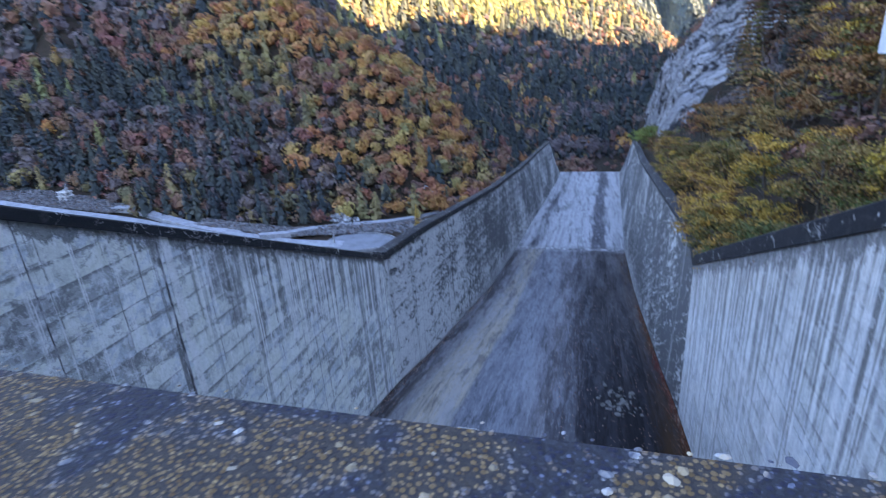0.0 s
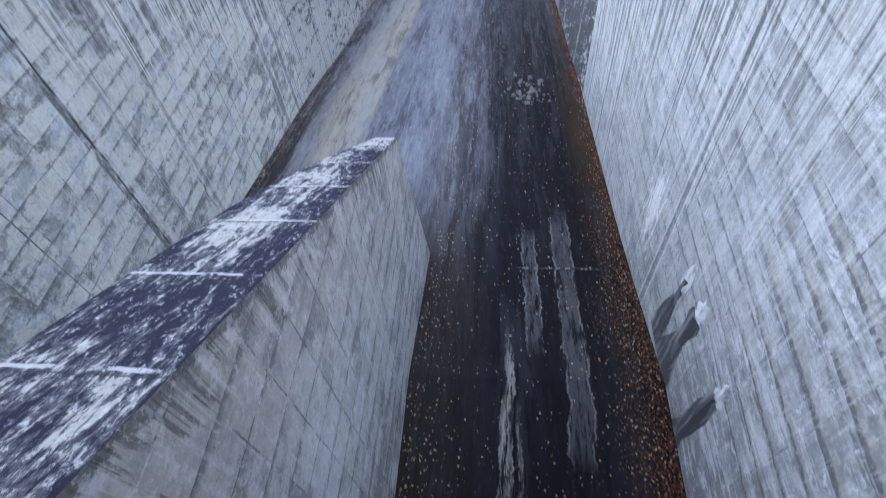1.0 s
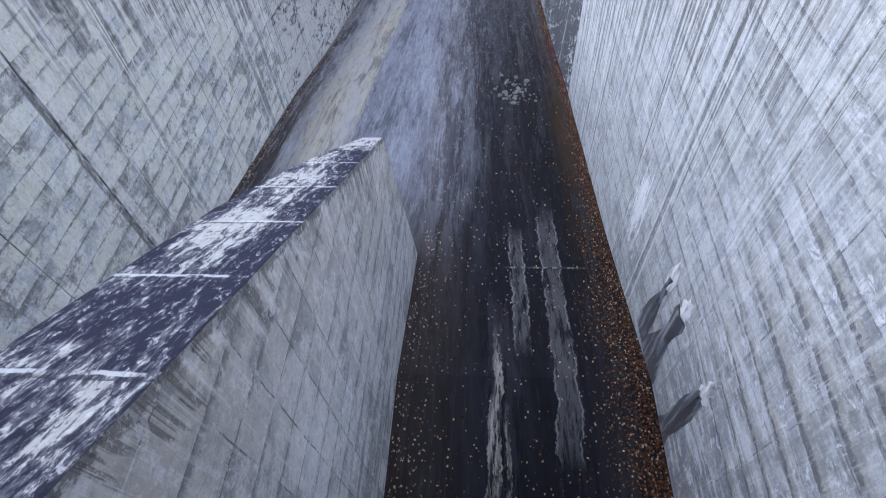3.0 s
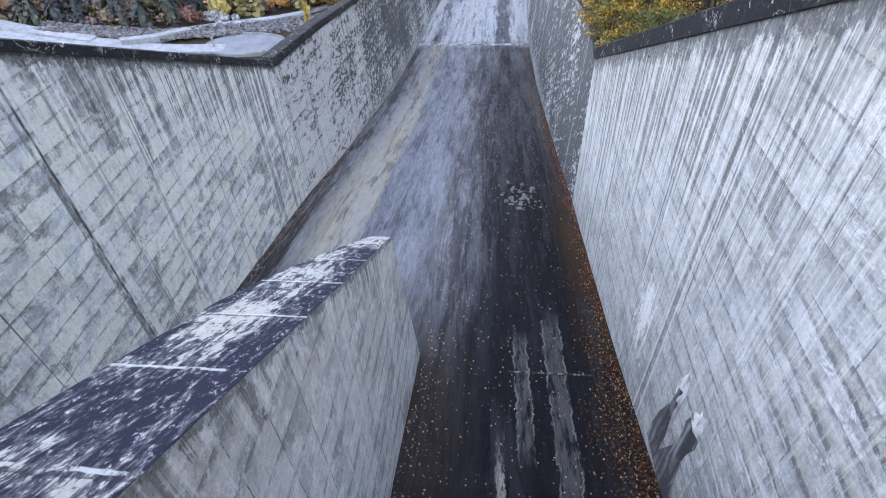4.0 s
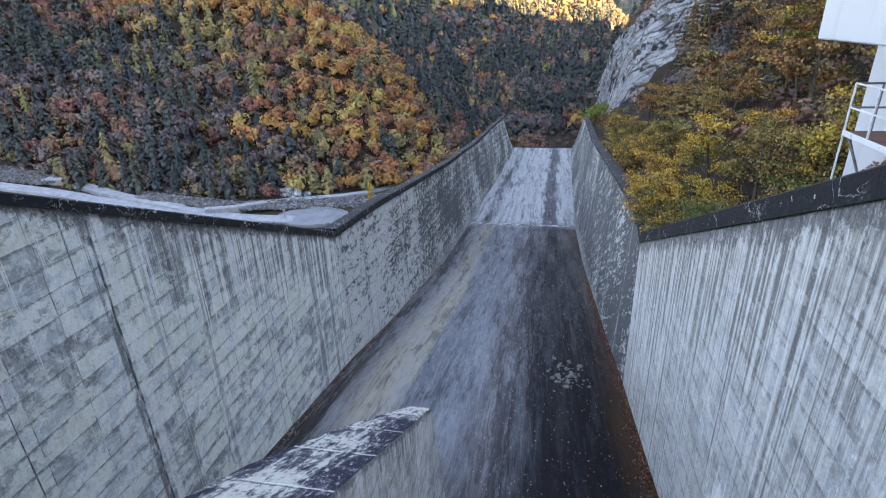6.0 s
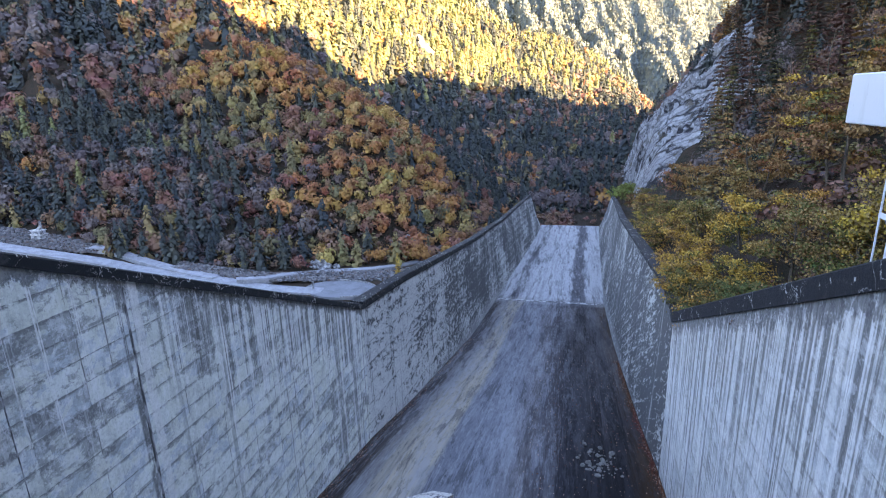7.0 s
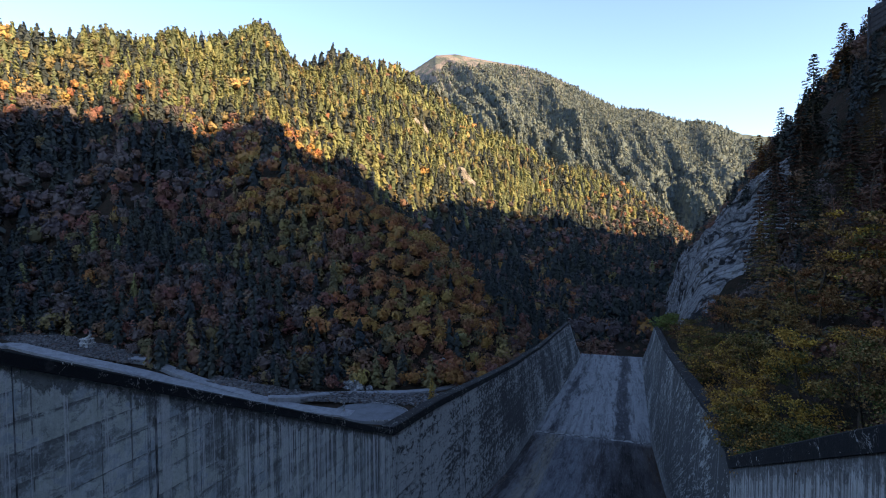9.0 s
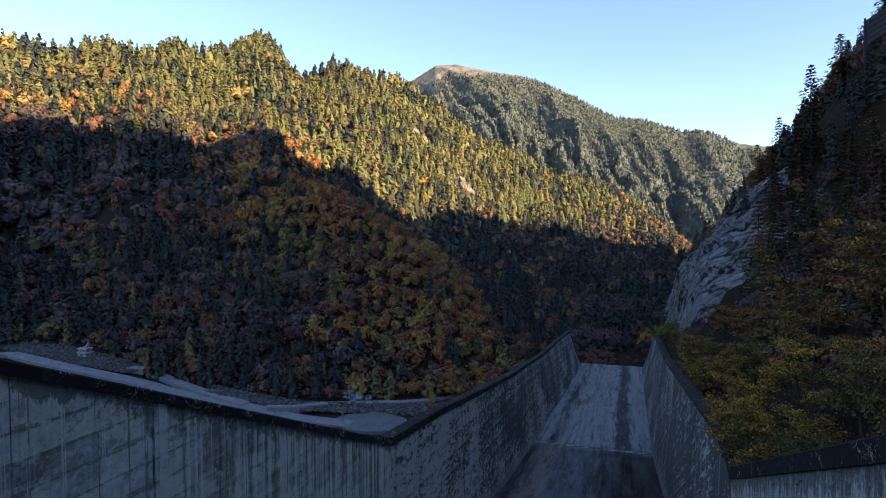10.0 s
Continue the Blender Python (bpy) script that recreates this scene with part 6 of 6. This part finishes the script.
# slatted guard fence high on the right bank
fence = empty("guard_fence", (22.2, 60.0, 17.3), "dark weathered slatted guard fence on the steep bank", "fence")
M_TARRED = mat("tarred_timber", (0.035, 0.036, 0.042), 0.8, [(5, (1, 1, 0.3), (0.06, 0.06, 0.065), 0.5, 0.65, 6)], 0.01, 12)
for k in range(5):
    bm = bmesh.new()
    box(bm, (0.0, -0.04, 0.0), (10.2, 0.04, 0.40), 0.02)
    ob = part("slat", bm, M_TARRED, fence)
    ob.matrix_local = pose(0.05, 0.1, 0.25 + 0.47 * k, 0, -24, -35)
for u in (0.0, 0.33, 0.66, 1.0):
    bm = bmesh.new()
    bar(bm, (7.65 * u, -5.35 * u, -1.6 + 4.15 * u), (7.65 * u, -5.35 * u, 2.75 + 4.15 * u), 0.09)
    part("post", bm, M_TARRED, fence)


# ---- trees and shrubs on the right bank, near the wall ----
def limb_tree(name, at, height, width, leaf, size, count, species, label, seed, stems=1, first=0.25, cat="tree"):
    """A broadleaf tree or shrub: tapered stems and limbs, and a crown of single leaves in loose clumps."""
    gen = np.random.default_rng(seed)
    rnd = random.Random(seed)
    z = float(land(np.array([[at[0], at[1]]]))[0]) if len(at) < 3 else at[2]
    tree = empty(name, (at[0], at[1], z - 0.15), label, cat)
    bm = bmesh.new()
    tips = []
    for s in range(stems):
        a = rnd.uniform(0, 6.28)
        lean_ = rnd.uniform(0.05, 0.2) if stems == 1 else rnd.uniform(0.25, 0.6)
        p = Vector((0.1 * math.cos(a), 0.1 * math.sin(a), -0.4))
        d = Vector((lean_ * math.cos(a), lean_ * math.sin(a), 1)).normalized()
        seg = height * 0.8 / 5
        r = 0.016 * height + 0.02
        for k in range(5):
            q = p + d * seg
            bar(bm, p, q, r, 6, 0.82)
            r *= 0.80
            if (k + 1) / 5 > first:
                for b in range(3):
                    ba = rnd.uniform(0, 6.28)
                    bl = width * rnd.uniform(0.28, 0.5) * (1.1 - 0.12 * k)
                    e = q + Vector((math.cos(ba) * bl, math.sin(ba) * bl, bl * rnd.uniform(0.15, 0.7)))
                    mid = q.lerp(e, 0.5) + Vector((0, 0, bl * 0.08))
                    bar(bm, q, mid, r * 0.6, 4, 0.7)
                    bar(bm, mid, e, r * 0.42, 4, 0.4)
                    tips += [e, mid, e.lerp(mid, 0.5)]
            p = q
            d = (d + Vector((rnd.uniform(-0.2, 0.2), rnd.uniform(-0.2, 0.2), 0.1))).normalized()
        tips.append(p)
    part("trunk", bm, M_BARK, tree)
    T = np.array([tuple(t) for t in tips])
    k = gen.integers(0, len(T), count)
    d = unit(gen.normal(size=(count, 3)))
    c = T[k] + d * (width * 0.115 * gen.uniform(0.1, 1.1, (count, 1))) * [1.15, 1.15, 0.5]
    Q = cards(c, unit(d * 0.6 + gen.normal(size=(count, 3)) * 0.55 + [0, 0, 0.4]), size, gen)
    own = gen.choice(species, len(T))
    sp = np.where(gen.random(count) < 0.8, own[k], gen.choice(species, count))
    mesh_ob("crown", Q.reshape(-1, 3), [(4 * i, 4 * i + 1, 4 * i + 2, 4 * i + 3) for i in range(count)], LEAVES2, tree, idx=sp)
    return tree


def conifer(name, at, height, width, count, species, label, seed, first=0.15):
    gen = np.random.default_rng(seed)
    z = float(land(np.array([[at[0], at[1]]]))[0])
    tree = empty(name, (at[0], at[1], z - 0.3), label, "tree", "conifers on the right bank")
    bm = bmesh.new()
    bar(bm, (0, 0, -1.0), (0, 0, height * 0.97), 0.014 * height + 0.04, 7, 0.08)
    part("trunk", bm, M_BARK, tree)
    Q = spray_crown(gen, count, 0.023, width / height, first, 17) * height
    own = species[int(gen.integers(0, len(species)))]
    mesh_ob("crown", Q.reshape(-1, 3), [(4 * i, 4 * i + 1, 4 * i + 2, 4 * i + 3) for i in range(count)], LEAVES2, tree, idx=np.where(gen.random(count) < 0.8, own, gen.choice(species, count)))
    return tree


LEAVES2 = [leaf_mat("near_fir", (0.034, 0.041, 0.029), 0.45), leaf_mat("near_olive", (0.112, 0.100, 0.032), 0.5), leaf_mat("near_yellow", (0.36, 0.205, 0.040), 0.5),
           leaf_mat("near_brown", (0.205, 0.118, 0.046), 0.55), leaf_mat("near_green", (0.065, 0.085, 0.028), 0.45), leaf_mat("near_orange", (0.22, 0.10, 0.035), 0.45),
           leaf_mat("near_russet", (0.10, 0.05, 0.032), 0.4), leaf_mat("near_fresh_green", (0.14, 0.165, 0.045), 0.4)]
F_, OL, YE, BR, GR, OR, RU, FG = range(8)
BUSHES = [  # x, y, height, width, leaf, count, colours, kind, stems
    (8.6, 30.0, 2.6, 3.4, 0.10, 5200, (OL, OL, GR, YE), "olive-green shrub leaning over the wall coping", 5),
    (9.2, 23.0, 2.2, 3.0, 0.09, 3800, (OL, GR, BR), "dull green shrub behind the wall coping", 5),
    (8.4, 19.8, 1.6, 2.6, 0.08, 2600, (RU, BR, RU), "russet twiggy shrub behind the wall coping", 6),
    (8.3, 17.2, 1.3, 2.2, 0.08, 1800, (RU, BR, RU), "russet twiggy shrub behind the wall coping", 6),
    (8.9, 37.0, 4.6, 4.2, 0.12, 5600, (YE, YE, BR, OL), "yellow-leaved small tree with bare stems beside the wall", 3),
    (9.5, 45.0, 5.0, 4.4, 0.13, 5200, (YE, BR, YE), "yellow-leaved small tree with bare stems beside the wall", 3),
    (11.8, 40.0, 8.0, 5.6, 0.14, 7600, (YE, YE, OL), "tall yellow-green autumn tree on the bank", 2),
    (12.6, 33.5, 6.0, 5.4, 0.13, 7000, (OL, YE, BR), "olive and yellow autumn tree on the bank", 2),
    (12.4, 27.5, 6.6, 5.6, 0.13, 7400, (BR, OL, YE), "brown-leaved autumn tree on the bank", 2),
    (12.4, 22.0, 6.4, 5.4, 0.12, 7400, (BR, BR, YE), "brown-leaved autumn tree close to the hut", 2),
    (14.5, 49.0, 8.0, 6.0, 0.16, 6000, (OR, BR, YE), "orange-brown autumn tree against the rock", 1),
    (12.0, 57.0, 5.0, 4.6, 0.15, 4200, (BR, YE, BR), "brown shrub at the foot of the rock", 3),
    (18.5, 45.0, 8.5, 6.6, 0.17, 6000, (OR, OL, BR), "brown-orange tree on the steep bank", 1),
    (20.0, 24.5, 8.5, 6.6, 0.15, 6500, (BR, RU, F_), "dark brown tree on the steep bank", 1),
    (21.5, 34.0, 9.5, 7.0, 0.18, 6000, (F_, BR, OL), "shaded dark green tree on the steep bank", 1),
    (16.2, 20.0, 7.0, 6.0, 0.14, 5500, (BR, OL, F_), "shaded brown tree behind the hut", 1),
    (23.5, 54.0, 9.0, 7.0, 0.2, 5000, (OR, BR, OR), "orange autumn tree high on the bank", 1),
    (17.5, 62.0, 7.5, 6.0, 0.2, 4200, (OR, YE, BR), "orange larch-like tree against the rock", 1),
    (11.8, 66.0, 4.4, 4.0, 0.17, 3000, (BR, YE), "brown shrub beside the lower wall", 3),
    (12.2, 78.0, 4.2, 4.0, 0.18, 2800, (BR, OL), "brown shrub beside the lower wall", 3),
    (8.6, 33.5, 3.4, 3.6, 0.11, 4600, (YE, OL, OL), "yellow-green shrub leaning over the wall coping", 4),
    (9.0, 41.0, 3.6, 3.8, 0.12, 4200, (YE, BR, YE), "yellow shrub beside the lower wall", 4),
    (10.8, 71.0, 4.2, 4.2, 0.16, 3200, (BR, OL, YE), "brown shrub beside the lower wall", 4),
    (11.6, 86.0, 4.2, 4.6, 0.18, 3000, (BR, RU, OL), "brown shrub beside the lower wall", 4),
    (12.6, 96.0, 4.2, 4.8, 0.20, 2800, (BR, RU, OL), "brown shrub at the foot of the rock", 4),
    (15.0, 72.0, 6.5, 5.6, 0.18, 4200, (OR, BR, YE), "orange-brown tree at the foot of the rock", 2),
    (16.0, 84.0, 7.0, 5.8, 0.2, 4200, (OR, BR, F_), "orange-brown tree at the foot of the rock", 2),
    (15.5, 17.6, 8.5, 6.0, 0.13, 6500, (BR, YE, BR), "ochre-leaved autumn tree close behind the hut", 2),
    (19.0, 18.5, 11.0, 7.0, 0.15, 7000, (BR, RU, OL), "tall brown autumn tree on the steep bank", 1),
    (24.0, 23.5, 12.5, 7.5, 0.17, 6500, (RU, BR, F_), "tall shaded brown tree on the steep bank", 1),
    (26.5, 33.0, 12.0, 7.5, 0.19, 5500, (BR, F_, RU), "tall shaded brown tree on the steep bank", 1),
    (28.0, 45.0, 12.0, 8.0, 0.22, 5000, (BR, OR, F_), "tall brown and orange tree high on the bank", 1),
    (10.4, 63.0, 4.4, 4.4, 0.15, 4200, (YE, BR, OL), "yellow-brown shrub beside the lower wall", 4),
    (12.6, 54.0, 5.6, 4.8, 0.15, 4600, (YE, OL, BR), "yellow-green autumn tree beside the rock", 3),
    (12.4, 90.5, 5.0, 5.0, 0.19, 3200, (BR, OL, YE), "brown shrub beside the lower wall", 4),
    (13.4, 103.0, 5.0, 5.4, 0.22, 2800, (BR, RU, OL), "brown shrub at the foot of the rock", 4),
    (12.6, 112.0, 4.4, 5.0, 0.24, 2600, (RU, BR, OL), "brown shrub at the foot of the rock", 4),
    (16.5, 94.0, 6.5, 5.6, 0.22, 3200, (OR, BR, RU), "orange-brown tree at the foot of the rock", 2),
    (10.0, 19.0, 2.0, 3.0, 0.09, 3200, (RU, BR, RU), "russet twiggy shrub close to the hut", 6),
    (9.9, 27.0, 2.4, 3.2, 0.10, 4600, (OL, GR, GR), "olive-green shrub leaning over the wall coping", 5),
    (10.6, 29.5, 2.8, 3.6, 0.10, 4600, (GR, OL, OL), "green shrub on the bank behind the coping", 5),
    (11.4, 25.0, 2.8, 3.6, 0.10, 4400, (OL, GR, BR), "dull green shrub on the bank behind the coping", 5),
    (10.4, 21.5, 2.4, 3.4, 0.09, 4200, (RU, BR, OL), "russet shrub on the bank behind the coping", 5),
    (12.8, 20.5, 3.4, 4.0, 0.10, 4600, (BR, OL, BR), "brown shrub close to the hut", 5),
    (14.0, 25.2, 4.6, 4.8, 0.12, 5200, (BR, YE, OL), "ochre shrub on the bank", 4),
    (10.8, 35.0, 3.6, 4.0, 0.11, 4400, (YE, YE, OL), "yellow shrub on the bank", 4),
    (13.6, 30.5, 4.4, 4.6, 0.12, 5000, (YE, OL, BR), "yellow-brown shrub below the trees", 4),
    (11.6, 137.0, 6.2, 8.0, 0.30, 3600, (FG, FG, OL), "bright green shrub at the lower wall's end", 4),
    (14.0, 143.0, 3.8, 5.5, 0.30, 2000, (FG, OL), "bright green shrub at the lower wall's end", 4),
]
for k, (x, y, hg, wd, lf, ct, sp, lab, st) in enumerate(BUSHES):
    x = x - 1.1 if x < 11 and y < 75 else x
    if x > 12.5:
        sp, ct = tuple(BR if c == YE else c for c in sp), ct * 0.75
    limb_tree("shrub" if hg < 5.2 else "autumn_tree", (x, y), hg, wd, lf, lf * 0.95, int(ct * 1.1), sp, lab, 100 + k, st, 0.05 if hg < 5.2 else 0.2, "shrub" if hg < 5.2 else "tree")
rnd = random.Random(9)
for k in range(14):
    x, y, hg = 17 + 15 * rnd.random(), 26 + 40 * rnd.random(), rnd.uniform(8, 12)
    limb_tree("autumn_tree", (x, y), hg, hg * 0.62, 0.2, 0.20, 2400, rnd.choice([(BR, RU, BR), (BR, OL, F_), (RU, BR, OR), (F_, BR, RU), (BR, YE, RU)]), "brown half-bare tree on the steep shaded bank", 700 + k, 1, 0.3, "tree")
# conifers that stand against the sky
rnd = random.Random(4)
for k in range(34):
    y = rnd.uniform(95, 175)
    az = rnd.uniform(11.5, 24.0)
    x = y * math.tan(radians(az))
    hg = rnd.uniform(10, 17.5)
    conifer("larch" if k % 3 == 0 else "fir_tree", (x, y), hg, hg * rnd.uniform(0.42, 0.56), 1700, (F_, F_, RU) if k % 3 else (BR, OL, OR),
            "thin half-bare larch on the rocky bank" if k % 3 == 0 else "dark fir on the rocky bank", 300 + k, 0.2)
for x, y, hg, sp, lab in ((16.0, 66.0, 11.0, (OR, OR, BR), "orange larch standing in front of the rock"), (21.5, 68.0, 10.0, (OR, YE, BR), "orange-yellow larch on the shaded bank"),
                          (26.0, 62.0, 11.0, (YE, BR, YE), "yellow larch on the shaded bank"), (31.0, 64.0, 10.0, (OR, BR, OR), "orange larch on the shaded bank"),
                          (29.0, 74.0, 13.0, (RU, F_, RU), "dark brown conifer on the shaded bank"), (35.0, 70.0, 13.0, (F_, RU, RU), "dark brown conifer on the shaded bank"),
                          (33.0, 84.0, 13.0, (RU, RU, F_), "dark brown conifer on the shaded bank"), (24.0, 80.0, 11.0, (BR, RU, F_), "brown conifer on the shaded bank"),
                          (39.0, 60.0, 12.0, (RU, BR, F_), "dark brown conifer on the shaded bank"), (20.0, 52.0, 10.0, (BR, OL, BR), "brown conifer on the shaded bank")):
    conifer("larch" if OR in sp or YE in sp else "fir_tree", (x, y), hg, hg * 0.55, 1700, sp, lab, int(x * 7 + y), 0.12)
# bare pale stems among the shaded trees
for k in range(9):
    x, y = ((29.0, 92.0), (27.5, 94.0))[k] if k < 2 else (rnd.uniform(22, 40), rnd.uniform(60, 90))
    z = float(land(np.array([[x, y]]))[0])
    t = empty("bare_tree", (x, y, z), "leafless pale-stemmed tree on the shaded bank", "tree", "bare trees")
    bm = bmesh.new()
    p, d = Vector((0, 0, -0.5)), Vector((rnd.uniform(-0.2, 0.05), rnd.uniform(-0.1, 0.1), 1)).normalized()
    r = 0.14
    for s in range(6):
        q = p + d * 1.7
        bar(bm, p, q, r, 6, 0.85)
        for b in range(3 if s > 1 else 0):
            a = rnd.uniform(0, 6.28)
            e = q + Vector((math.cos(a) * 1.6, math.sin(a) * 1.6, rnd.uniform(0.7, 1.6)))
            bar(bm, q, e, r * 0.4, 4, 0.3)
            for c2 in range(2):
                a2 = a + rnd.uniform(-1, 1)
                bar(bm, q.lerp(e, 0.6), q.lerp(e, 0.6) + Vector((math.cos(a2) * 0.8, math.sin(a2) * 0.8, 0.7)), r * 0.22, 3, 0.3)
        p, r = q, r * 0.85
        d = (d + Vector((rnd.uniform(-0.15, 0.15), rnd.uniform(-0.15, 0.15), 0))).normalized()
    part("trunk", bm, M_BARK, t)

for x, y, hg in ((-51.5, 147.0, 7.5), (-40.0, 222.0, 9.0)):
    conifer("larch", (x, y), hg, hg * 0.42, 1500, (YE, OL, YE), "yellow-green young larch beside the road", int(-x), 0.05)
for k, (x, y, z, hg, wd) in enumerate(((-49.5, 130.5, -50.6, 3.0, 5.0), (-46.5, 133.5, -50.8, 2.6, 4.2))):
    limb_tree("shrub", (x, y, z), hg, wd, 0.2, 0.34, 1800, (OL, YE, OL), "yellow-green low shrub beside the lot", 900 + k, 5, 0.05, "shrub")
